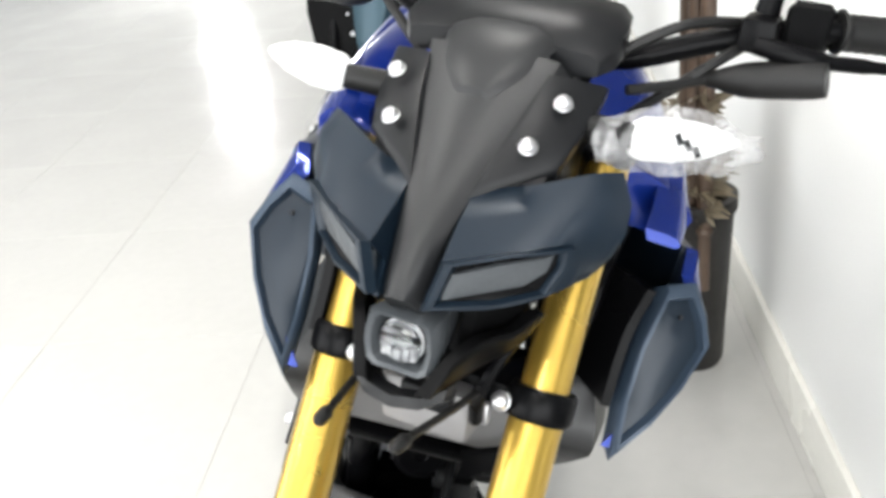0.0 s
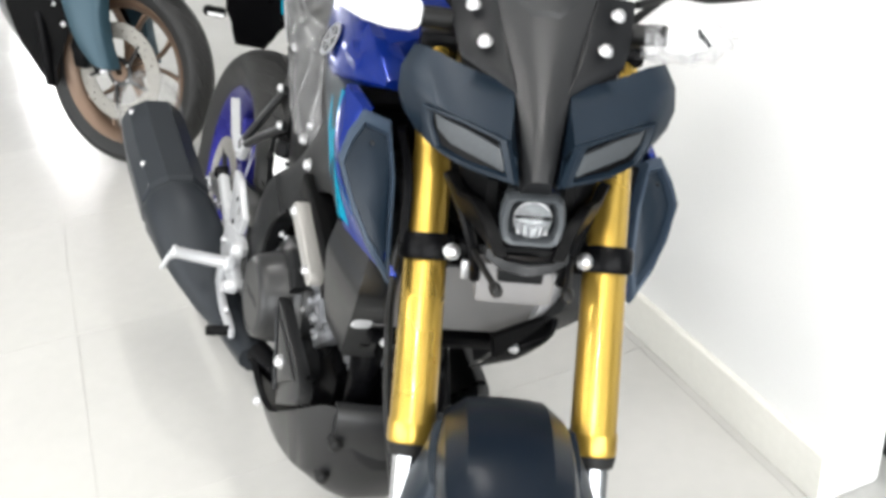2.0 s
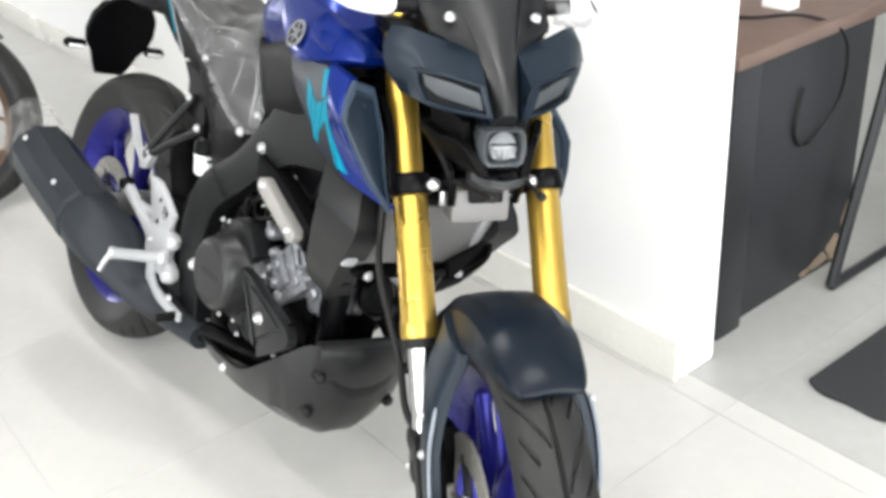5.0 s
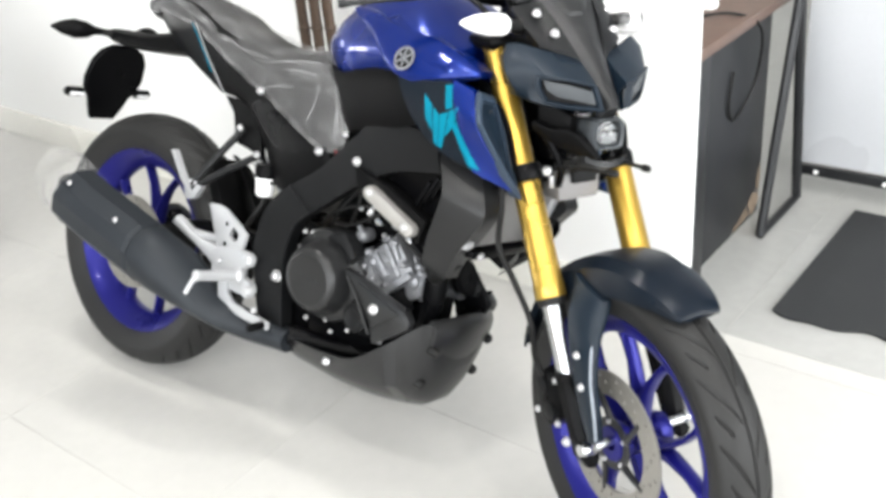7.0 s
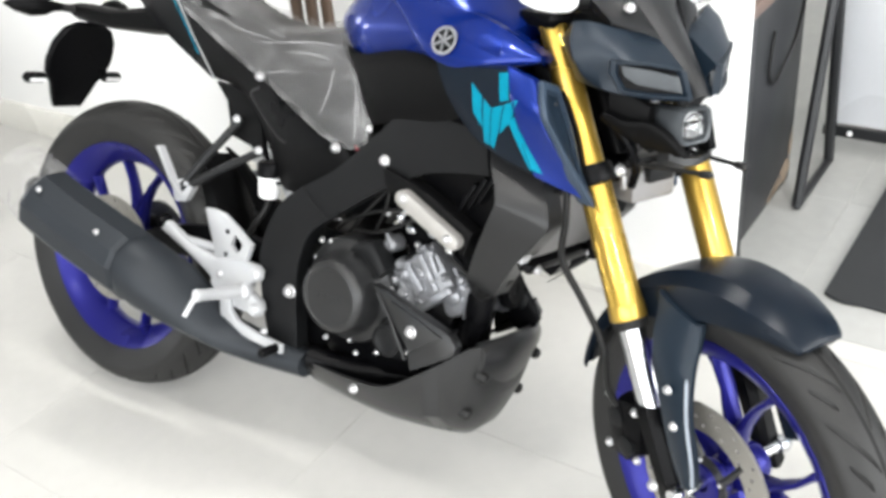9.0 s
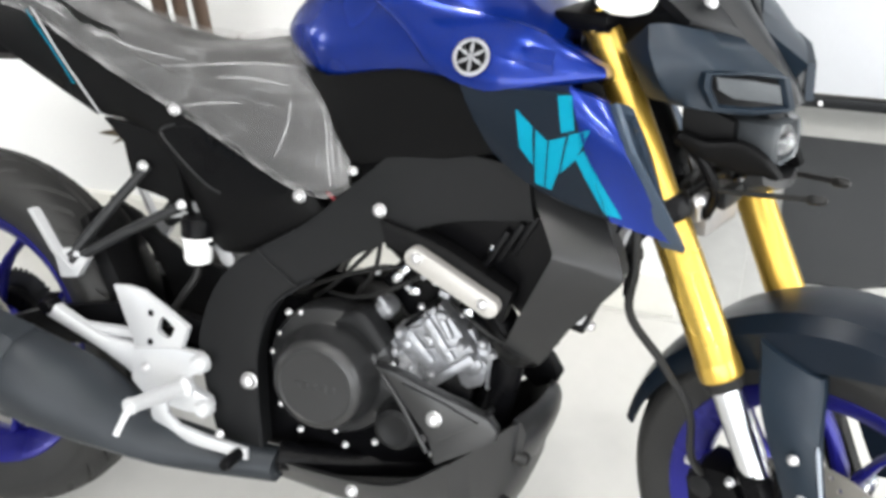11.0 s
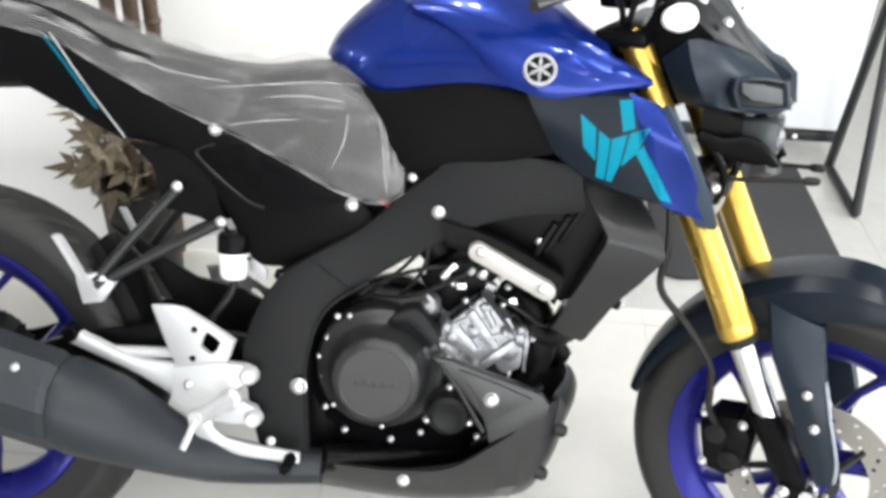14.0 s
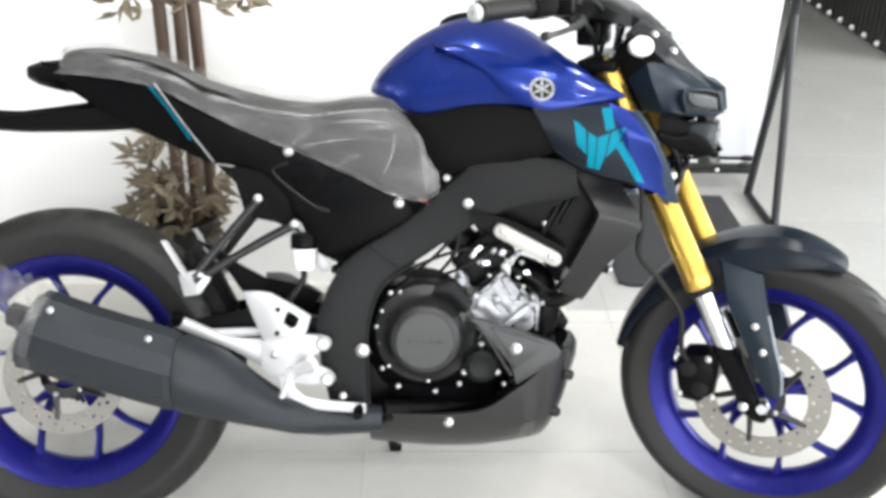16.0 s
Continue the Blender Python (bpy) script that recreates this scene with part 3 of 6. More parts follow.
# ---- side shrouds: grey plate, blue point, front grille, cyan graphic
for s in (-1, 1):
    sh = part("side_shroud", strip([(0.862, 0.82), (0.92, 0.822), (0.965, 0.826), (0.992, 0.828)], [(0.905, 0.74), (0.945, 0.713), (0.99, 0.697), (1.05, 0.684)], [0.190, 0.196, 0.203, 0.209], [0.180, 0.189, 0.199, 0.2065], 0.016, 0.011, s, edge=0.03), M["ink"], bike, "matte charcoal side shroud with cyan graphic")
    point = part("shroud_point", strip([(0.9925, 0.828), (1.007, 0.79), (1.025, 0.745), (1.0505, 0.684)], [(1.034, 0.815), (1.064, 0.767), (1.089, 0.722), (1.123, 0.657)], [0.210, 0.220, 0.219, 0.2065], [0.202, 0.231, 0.216, 0.173], 0.012, 0.0015, s, edge=0.03), M["blue"], sh, "blue tip of the shroud")
    # front face: frame round a dark mesh panel, turned forwards
    ring = [Vector(q) for q in ((1.067, 0.233, 0.768), (1.053, 0.221, 0.793), (1.040, 0.203, 0.815), (1.052, 0.174, 0.808), (1.076, 0.166, 0.752), (1.101, 0.167, 0.690), (1.129, 0.171, 0.648), (1.112, 0.198, 0.685), (1.092, 0.218, 0.724))]
    mid = Vector((1.081, 0.195, 0.742))
    outw = Vector((0.0115, 0.0035, 0.004))
    bm = bmesh.new()
    loops = [[p.lerp(mid, 0.1) - outw * 1.6 for p in ring], [p + outw * 0.25 for p in ring], [p.lerp(mid, 0.06) + outw * 0.55 for p in ring], [p.lerp(mid, 0.17) + outw * 0.6 for p in ring], [p.lerp(mid, 0.22) + outw * 0.1 for p in ring], [p.lerp(mid, 0.23) - outw * 0.5 for p in ring]]
    loft(bm, [[Vector((q.x, s * q.y, q.z)) for q in l] for l in loops], caps=False)
    part("intake_frame", bm, M["slate"], sh, "grey-blue rim of the side intake")
    bm = bmesh.new()
    loft(bm, [[Vector((q.x, s * q.y, q.z)) for q in l] for l in ([p.lerp(mid, 0.21) - outw * 1.5 for p in ring], [p.lerp(mid, 0.21) - outw * 0.1 for p in ring], [p.lerp(mid, 0.6) + outw * 0.1 for p in ring])])
    part("intake_panel", bm, M["navy"], sh, "dark grey panel in the side intake")
    bolt(sh, (1.066, s * 0.196, 0.786), (1, s * 0.3, 0.3), 0.0025, mat=M["graphite"])
    part("shroud_back", strip([(1.058, 0.80), (1.08, 0.755), (1.105, 0.69)], [(1.0, 0.79), (1.02, 0.74), (1.05, 0.69)], [0.168, 0.158, 0.16], [0.14, 0.13, 0.13], 0.01, 0.002, s), M["satin"], sh)
    for shape in ([(0.981, 0.818), (0.997, 0.82), (1.004, 0.783), (0.989, 0.778)], [(0.934, 0.798), (0.955, 0.781), (0.958, 0.737), (0.941, 0.755)], [(0.959, 0.778), (0.974, 0.767), (0.972, 0.713), (0.961, 0.716)], [(0.976, 0.768), (0.995, 0.775), (0.989, 0.735), (0.981, 0.711), (0.974, 0.713)], [(0.998, 0.777), (1.022, 0.786), (1.008, 0.751), (0.991, 0.733)], [(1.007, 0.752), (1.016, 0.762), (1.063, 0.688), (1.045, 0.692)]):
        part("graphic", decal(shape, (sh, point), s), M["cyan"], sh, "cyan graphic", smooth=0, own=True)

# ---- seat with its base
def seat_rows(grow, n=4):
    top = curve([(-0.01, 0.898, 0.02), (0.008, 0.913, 0.045), (0.08, 0.918, 0.072), (0.19, 0.897, 0.085), (0.275, 0.858, 0.092), (0.38, 0.83, 0.10), (0.47, 0.821, 0.113), (0.555, 0.832, 0.128), (0.62, 0.828, 0.132), (0.665, 0.79, 0.130), (0.70, 0.72, 0.125)], n)
    bot = curve([(-0.01, 0.884, 0), (0.008, 0.874, 0), (0.08, 0.868, 0), (0.19, 0.848, 0), (0.275, 0.807, 0), (0.38, 0.76, 0), (0.47, 0.728, 0), (0.555, 0.692, 0), (0.62, 0.662, 0), (0.67, 0.652, 0), (0.705, 0.668, 0)], n)
    secs = []
    for i, (t, b) in enumerate(zip(top, bot)):
        w, zt, zb = t.z + grow, t.y + grow, b.y - grow * 0.3
        half = [(0, zt), (0.45, zt - 0.003), (0.75, zt - 0.014), (0.93, zt - 0.035 if zt - zb > 0.06 else zt - 0.012), (1.0, 0.5 * zt + 0.5 * zb), (1.03, zb), (0.8, zb)]
        wob = lambda k: grow * (0.3 * math.sin(i * 1.7 * 4 / n + k * 2.3) + (0.10 * math.sin(i * 2.35 + k * 0.6) * min(1, max(0, (t.x - 0.4) * 5)) if n > 4 else 0))
        secs.append([Vector((t.x + (b.x - t.x) * (k / 6) ** 1.5 * (1 if t.x > 0.6 else 0), -w * f + wob(k), z + wob(k + 3))) for k, (f, z) in enumerate(half)] + [Vector((t.x + (b.x - t.x) * (k / 6) ** 1.5 * (1 if t.x > 0.6 else 0), w * f + wob(k), z + wob(k + 2))) for k, (f, z) in list(enumerate(half))[:0:-1]])
    return secs


part("seat", loft(bmesh.new(), seat_rows(0.0)), M["vinyl"], bike, "black vinyl saddle")
wrap = tagged(part("seat_wrap", loft(bmesh.new(), [[settle(q) for q in s] for s in seat_rows(0.0095, 12)], caps=False), M["cover"], None), "dusty clear plastic wrap creased over the motorcycle seat", "plastic cover")
wrap.matrix_world = BIKE
for s in (-1, 1):
    hem = part("hem", tube(curve([settle(Vector(q)) for q in ((-0.01, s * 0.052, 0.87), (0.08, s * 0.082, 0.864), (0.19, s * 0.096, 0.844), (0.275, s * 0.103, 0.803), (0.38, s * 0.112, 0.756), (0.47, s * 0.126, 0.724), (0.555, s * 0.142, 0.688), (0.62, s * 0.146, 0.658), (0.67, s * 0.144, 0.648), (0.705, s * 0.138, 0.664))], 5), 0.0013, 7), M["cover"], wrap, own=True)

# sheen along the wrap's folds, drawn as thin whitish tubes
for line in ([(0.655, 0.812), (0.668, 0.76), (0.676, 0.70), (0.681, 0.672)], [(0.664, 0.80), (0.675, 0.75), (0.684, 0.69)], [(0.678, 0.78), (0.686, 0.74), (0.694, 0.69)], [(0.449, 0.752), (0.50, 0.762), (0.554, 0.768)], [(0.40, 0.80), (0.50, 0.812), (0.58, 0.82), (0.638, 0.818)], [(0.28, 0.848), (0.36, 0.822), (0.45, 0.812)], [(0.60, 0.70), (0.617, 0.74), (0.622, 0.78)], [(0.14, 0.893), (0.2, 0.876), (0.26, 0.852)], [(0.50, 0.795), (0.56, 0.80), (0.62, 0.795)]):
    pts = [Vector((q.x, -skin(wrap, q.x, q.z) - 0.0004, q.z)) for q in curve([(x, 0, z) for x, z in line], 6)]
    rs = [0.0003 + 0.0011 * math.sin(math.pi * min(0.98, (k + 0.3) / len(pts))) for k in range(len(pts))]
    part("fold", tube(pts, rs, 6), M["crease"], wrap, "whitish sheen line drawn along a fold of the plastic wrap", own=True)

# ---- tail and side panels
for s in (-1, 1):
    sp = part("side_panel", strip([(0.165, 0.85), (0.27, 0.803), (0.40, 0.75), (0.53, 0.70), (0.625, 0.656), (0.66, 0.625)], [(0.285, 0.706), (0.335, 0.70), (0.385, 0.675), (0.44, 0.61), (0.495, 0.535), (0.615, 0.568)], [0.08, 0.09, 0.098, 0.115, 0.13, 0.122], [0.075, 0.08, 0.086, 0.095, 0.105, 0.12], 0.012, 0.006, s), M["black"], bike, "matte black side panel")
    part("panel_flange", shell([
        [(0.292, 0.074, 0.716), (0.34, 0.077, 0.712), (0.40, 0.082, 0.70)],
        [(0.326, 0.076, 0.684), (0.36, 0.079, 0.68), (0.42, 0.083, 0.665)],
        [(0.345, 0.080, 0.622), (0.376, 0.083, 0.636), (0.44, 0.088, 0.60)],
        [(0.40, 0.084, 0.612), (0.44, 0.087, 0.596), (0.478, 0.091, 0.552)]], s, 0.012), M["black"], sp, "black rear flange of the side panel", body=False)
    edge = [(0.398, 0.692), (0.43, 0.663), (0.474, 0.632), (0.50, 0.624), (0.54, 0.625), (0.612, 0.646), (0.616, 0.656), (0.56, 0.690), (0.488, 0.722), (0.425, 0.711), (0.403, 0.703)]
    part("panel_recess", decal(edge, (sp,), s, 0.0006), M["satin"], sp, "glossy black recess in the side panel", own=True)
    rim = curve([(x, 0, z) for x, z in [edge[-2], edge[-1]] + edge[:4]], 6)
    line = []
    for q in rim:
        p = settle(Vector((q.x, 0.11, q.z)))
        line.append((p.x, s * (skin(sp, p.x, p.z, s) + 0.0008), p.z))
    part("ridge", tube(line, 0.0021, 7), M["graphite"], sp, own=True)
    bolt(sp, (0.426, s * 0.105, 0.732), (0, s, 0), 0.009)
    bolt(sp, (0.63, s * 0.131, 0.641), (0, s, 0), 0.009)
    tl = part("tail_panel", strip([(-0.045, 0.892), (0.05, 0.873), (0.12, 0.862), (0.17, 0.85)], [(-0.03, 0.868), (0.03, 0.828), (0.11, 0.784), (0.28, 0.706)], [0.026, 0.052, 0.068, 0.084], [0.026, 0.044, 0.062, 0.08], 0.012, 0.002, s), M["satin"], bike, "dark tail panel with cyan stripe")
    part("stripe", strip([(0.162, 0.846), (0.20, 0.797), (0.235, 0.75)], [(0.176, 0.848), (0.214, 0.799), (0.25, 0.749)], 0.074, 0.0915, 0.004, 0.0006, s), M["cyan"], tl, "cyan stripe")
    part("stripe", strip([(0.18, 0.853), (0.23, 0.782), (0.286, 0.708)], [(0.182, 0.8535), (0.2318, 0.7826), (0.2872, 0.7086)], [0.087, 0.087, 0.084], [0.087, 0.087, 0.084], 0.003, 0.0006, s), M["silver"], tl, "thin pale line")
tail = part("tail_arm", loft(bmesh.new(), [[Vector((x, w * a, z + h * b)) for a, b in ((-1, -0.6), (-0.6, -1), (0.6, -1), (1, -0.6), (1, 0.6), (0.6, 1), (-0.6, 1), (-1, 0.6))] for x, w, z, h in ((0.16, 0.05, 0.80, 0.03), (0.06, 0.045, 0.79, 0.028), (-0.08, 0.035, 0.778, 0.02), (-0.2, 0.03, 0.783, 0.018), (-0.235, 0.02, 0.785, 0.01))]), M["black"], bike, "black tail arm of the rear mudguard")
plate_m = pose(-0.225, 0, 0.695, 0, 22, 0)
bm = bmesh.new()
for x0, x1, pts in ((0, 0.012, [(-0.03, 0.09), (0.03, 0.09), (0.06, 0.075), (0.078, 0.045), (0.084, 0.0), (0.078, -0.03), (0.058, -0.06), (0.05, -0.085), (0.035, -0.118), (-0.035, -0.118), (-0.05, -0.085), (-0.058, -0.06), (-0.078, -0.03), (-0.084, 0.0), (-0.078, 0.045), (-0.06, 0.075)]),):
    loft(bm, [[Vector((x, y * f, z * f)) for y, z in pts] for x, f in ((x0, 0.97), (x0 + 0.003, 1), (x1, 1), (x1 + 0.004, 0.95))])
holder = part("plate_holder", bm, M["satin"], bike, "black number plate holder without plate", own=True)
holder.matrix_basis = plate_m
for s in (-1, 1):
    part("reflector", turned((0.006, s * 0.075, -0.045), (0.006, s * 0.125, -0.045), [(0, 0.008), (0.1, 0.012), (0.85, 0.012), (1, 0.006)], 16), M["black"], holder, "small reflector arm")
    part("reflector_bar", box((0.018, s * 0.098, -0.045), (0.004, 0.036, 0.007), 0.001), M["white"], holder)
    ri = part("rear_indicator", turned((-0.215, s * 0.05, 0.79), (-0.255, s * 0.165, 0.795), [(0, 0.009), (0.15, 0.011), (0.3, 0.02), (0.55, 0.024), (0.8, 0.016), (1, 0.003)], 18), M["black"], bike, "dark rear indicator")
    part("stalk", tube([(-0.2, s * 0.02, 0.786), (-0.217, s * 0.055, 0.79)], 0.009, 8), M["rubber_black"], ri)
part("tail_lamp", loft(bmesh.new(), [[Vector((x, w * a, z + h * b)) for a, b in ((-1, -0.4), (-0.5, -1), (0.5, -1), (1, -0.4), (1, 0.5), (0.5, 1), (-0.5, 1), (-1, 0.5))] for x, w, z, h in ((0.0, 0.04, 0.865, 0.03), (-0.05, 0.03, 0.868, 0.022), (-0.075, 0.015, 0.87, 0.012))]), M["satin"], bike, "dark tail lamp")

part("wire", tube(curve([(0.664, -0.112, 0.664), (0.676, -0.119, 0.657), (0.688, -0.121, 0.650), (0.70, -0.112, 0.644)], 4), 0.0028, 7), M["red"], bike, "short red wire under the seat tip", body=False)

# ---- frame, swing arm, stays
for s in (-1, 1):
    fr = part("frame_spar", strip([(0.945, 0.722), (0.80, 0.731), (0.726, 0.682), (0.645, 0.609), (0.53, 0.53), (0.482, 0.43), (0.487, 0.35), (0.505, 0.262)], [(0.955, 0.66), (0.84, 0.64), (0.745, 0.592), (0.66, 0.535), (0.60, 0.488), (0.575, 0.42), (0.573, 0.35), (0.577, 0.262)], [0.168, 0.155, 0.146, 0.144, 0.148, 0.15, 0.15, 0.148], [0.165, 0.158, 0.15, 0.146, 0.148, 0.15, 0.15, 0.148], 0.03, 0.002, s, 5, True, None, 0.1), M["heat"], bike, "matte black frame spar cover")
    for p, r in (((0.755, 0.158, 0.645), 0.009), ((0.564, 0.158, 0.371), 0.0125), ((0.716, 0.152, 0.69), 0.006)):
        bolt(fr, (p[0], s * p[1], p[2]), (0, s, 0), r)
    part("lip", tube(curve([(0.66, s * 0.149, 0.535), (0.60, s * 0.151, 0.488), (0.576, s * 0.153, 0.42), (0.574, s * 0.153, 0.35), (0.578, s * 0.151, 0.264)], 6), 0.0024, 7), M["grey"], fr)
    part("seam", tube([(0.575, s * 0.1495, 0.565), (0.60, s * 0.1515, 0.545), (0.635, s * 0.15, 0.52)], 0.0012, 6), M["grey"], fr)
    sw = part("swing_arm", loft(bmesh.new(), [[Vector((x, s * (y + 0.012 * a), z + h * b)) for a, b in ((-1, -0.7), (-0.7, -1), (0.7, -1), (1, -0.7), (1, 0.7), (0.7, 1), (-0.7, 1), (-1, 0.7))] for x, y, z, h in ((0.53, 0.10, 0.385, 0.032), (0.35, 0.102, 0.40, 0.036), (0.2, 0.105, 0.375, 0.03), (0.08, 0.108, 0.335, 0.026), (-0.04, 0.108, 0.31, 0.02))]), M["satin"], bike, "black swing arm")
    part("axle_nut", turned((-0.01, s * 0.118, 0.312), (-0.01, s * 0.135, 0.312), [(0, 0.016), (0.6, 0.016), (1, 0.01)], 6), M["chrome"], sw)
    part("rear_stay", tube([(0.372, s * 0.095, 0.645), (0.30, s * 0.115, 0.56), (0.253, s * 0.13, 0.50)], 0.008, 10), M["graphite"], bike)
    part("rear_stay", tube([(0.436, s * 0.105, 0.597), (0.34, s * 0.118, 0.545), (0.25, s * 0.13, 0.49)], 0.008, 10), M["graphite"], bike)
    bolt(bike, (0.369, s * 0.104, 0.645), (0, s, 0), 0.008)
    bolt(bike, (0.437, s * 0.115, 0.599), (0, s, 0), 0.008)
    part("passenger_peg", loft(bmesh.new(), [[Vector((x + 0.004 * a, s * (y + 0.008 * b), z)) for a, b in ((-1, -1), (1, -1), (1, 1), (-1, 1))] for x, y, z in ((0.258, 0.135, 0.485), (0.238, 0.14, 0.51), (0.207, 0.142, 0.565), (0.203, 0.142, 0.57))]), M["silver"], bike, "folded silver passenger footrest")
    part("peg_bracket", plate([(0.225, 0.505), (0.26, 0.515), (0.285, 0.50), (0.265, 0.47), (0.235, 0.465)], s * 0.118, s * 0.135, 0.003), M["silver"], bike)
part("subframe", tube([(0.60, -0.06, 0.70), (0.40, -0.065, 0.68), (0.2, -0.05, 0.79)], 0.014, 10), M["satin"], bike)
part("subframe", tube([(0.60, 0.06, 0.70), (0.40, 0.065, 0.68), (0.2, 0.05, 0.79)], 0.014, 10), M["satin"], bike)
part("inner_mudguard", loft(bmesh.new(), [guard((-0.005, 0, 0.316), R, radians(a), w, d) for a, R, w, d in ((-14, 0.328, 0.05, 0.015), (-6, 0.333, 0.066, 0.03), (6, 0.335, 0.07, 0.035), (20, 0.335, 0.07, 0.035), (34, 0.334, 0.068, 0.03), (44, 0.33, 0.056, 0.018))]), M["black"], bike, "black inner mudguard")
part("mudguard_apron", plate([(0.22, 0.555), (0.27, 0.535), (0.31, 0.505), (0.36, 0.478), (0.44, 0.462), (0.474, 0.445), (0.439, 0.394), (0.345, 0.385), (0.33, 0.43), (0.293, 0.485), (0.247, 0.535)], 0.03, 0.05, 0.003), M["black"], bike, "black apron between wheel and shock absorber")
shock = part("shock_absorber", turned((0.51, 0, 0.60), (0.54, 0, 0.36), [(0, 0.02), (0.2, 0.02), (0.21, 0.014), (1, 0.014)], 16), M["satin"], bike)
part("coil_spring", tube([(0.515 + 0.025 * k / 60 + 0.026 * math.cos(k * 0.7), 0.026 * math.sin(k * 0.7), 0.565 - 0.18 * k / 60) for k in range(61)], 0.005, 6), M["graphite"], shock)

# ---- rear brake: reservoir, hose, pedal and rider's footrests
res = part("brake_reservoir", turned((0.452, -0.098, 0.512), (0.452, -0.098, 0.575), [(0, 0.018), (0.08, 0.021), (0.55, 0.022), (0.56, 0.024), (0.7, 0.024), (0.98, 0.0235), (1, 0.02)], 22), M["white"], bike, "white brake fluid reservoir with black cap")
part("cap", turned((0.452, -0.098, 0.552), (0.452, -0.098, 0.580), [(0, 0.0245), (0.8, 0.0245), (1, 0.021)], 22), M["satin"], res)
part("reservoir_bracket", plate([(0.384, 0.566), (0.423, 0.588), (0.447, 0.60), (0.463, 0.59), (0.475, 0.551), (0.483, 0.536), (0.498, 0.519), (0.497, 0.504), (0.484, 0.503), (0.465, 0.526), (0.46, 0.549), (0.453, 0.57), (0.423, 0.57), (0.39, 0.563)], -0.075, -0.07, 0.002), M["silver"], bike)
part("brake_hose", tube(curve([(0.452, -0.098, 0.512), (0.45, -0.105, 0.49), (0.43, -0.11, 0.46), (0.41, -0.11, 0.43)], 5), 0.006, 8), M["rubber_black"], bike)
for s in (-1, 1):
    rs = part("footrest_hanger", strip([(0.221, 0.448), (0.252, 0.433), (0.327, 0.404), (0.41, 0.402)], [(0.219, 0.422), (0.25, 0.410), (0.33, 0.378), (0.39, 0.342)], 0.134, 0.134, 0.014, 0.004, s), M["silver"], bike, "silver alloy footrest hanger", body=False)
    part("hanger_body", plate([(0.382, 0.40), (0.45, 0.412), (0.490, 0.41), (0.501, 0.402), (0.498, 0.387), (0.476, 0.372), (0.476, 0.358), (0.506, 0.345), (0.511, 0.332), (0.503, 0.320), (0.467, 0.317), (0.405, 0.326), (0.378, 0.350)], s * 0.128, s * 0.146, 0.005), M["silver"], rs)
    part("heel_guard", pierced([(0.347, 0.488), (0.372, 0.490), (0.397, 0.487), (0.435, 0.466), (0.471, 0.444), (0.462, 0.415), (0.45, 0.395), (0.42, 0.385), (0.388, 0.388), (0.374, 0.42), (0.361, 0.452)], [(0.420, 0.431), (0.424, 0.446), (0.430, 0.455), (0.441, 0.448), (0.450, 0.440), (0.443, 0.425), (0.434, 0.421)], 0.130, 0.140, s), M["silver"], rs, "pierced silver heel guard")
    for p in ((0.411, 0.457), (0.409, 0.413)):
        part("hole", turned((p[0], s * 0.132, p[1]), (p[0], s * 0.1412, p[1]), [(0, 0.0048), (1, 0.0048)], 12), M["satin"], rs)
    part("cross_bar", tube([(0.262, s * 0.12, 0.408), (0.38, s * 0.12, 0.413)], 0.0085, 8), M["silver"], rs)
    part("pivot", turned((0.226, s * 0.143, 0.436), (0.226, s * 0.12, 0.436), [(0, 0.009), (0.2, 0.0125), (0.8, 0.0145), (1, 0.0145)], 16), M["satin"], rs)
    peg = part("footrest", turned((0.47, s * 0.14, 0.357), (0.445, s * 0.245, 0.362), [(0, 0.016), (0.1, 0.017), (0.16, 0.011), (0.3, 0.0115), (0.9, 0.0105), (0.94, 0.0125), (1, 0.011)], 14), M["silver"], rs, "ribbed silver footrest")
    part("peg_feeler", tube([(0.446, s * 0.24, 0.362), (0.44, s * 0.248, 0.345), (0.431, s * 0.253, 0.322)], [0.0065, 0.005, 0.0048], 8), M["silver"], rs)
    part("brake_pedal", plate([(0.412, 0.338), (0.417, 0.300), (0.438, 0.280), (0.498, 0.2715), (0.572, 0.267), (0.572, 0.284), (0.505, 0.291), (0.462, 0.299), (0.444, 0.314), (0.440, 0.338)], s * 0.143, s * 0.154, 0.004), M["silver"], rs, "bent silver pedal bar")
    part("pedal_tip", turned((0.560, s * 0.15, 0.276), (0.557, s * 0.19, 0.272), [(0, 0.009), (0.9, 0.009), (1, 0.007)], 12), M["satin"], rs)
    part("boss", turned((0.494, s * 0.14, 0.396), (0.494, s * 0.158, 0.396), [(0, 0.0145), (0.7, 0.0135), (1, 0.009)], 16), M["silver"], rs)
    part("boss", turned((0.502, s * 0.14, 0.331), (0.502, s * 0.160, 0.331), [(0, 0.0135), (0.7, 0.0125), (1, 0.009)], 16), M["silver"], rs)
    for p in ((0.405, 0.147, 0.375), (0.53, 0.153, 0.30)):
        bolt(rs, (p[0], s * p[1], p[2]), (0, s, 0), 0.007)

# ---- exhaust
def hexa(c, w, h, tilt=0.0):
    c = Vector(c)
    return [c + Vector((tilt * b, w * a, h * b)) for a, b in ((-1, 0.15), (-0.82, 0.62), (-0.35, 0.97), (0.35, 1), (0.85, 0.6), (1, 0), (0.85, -0.6), (0.35, -1), (-0.4, -0.98), (-0.88, -0.5))]


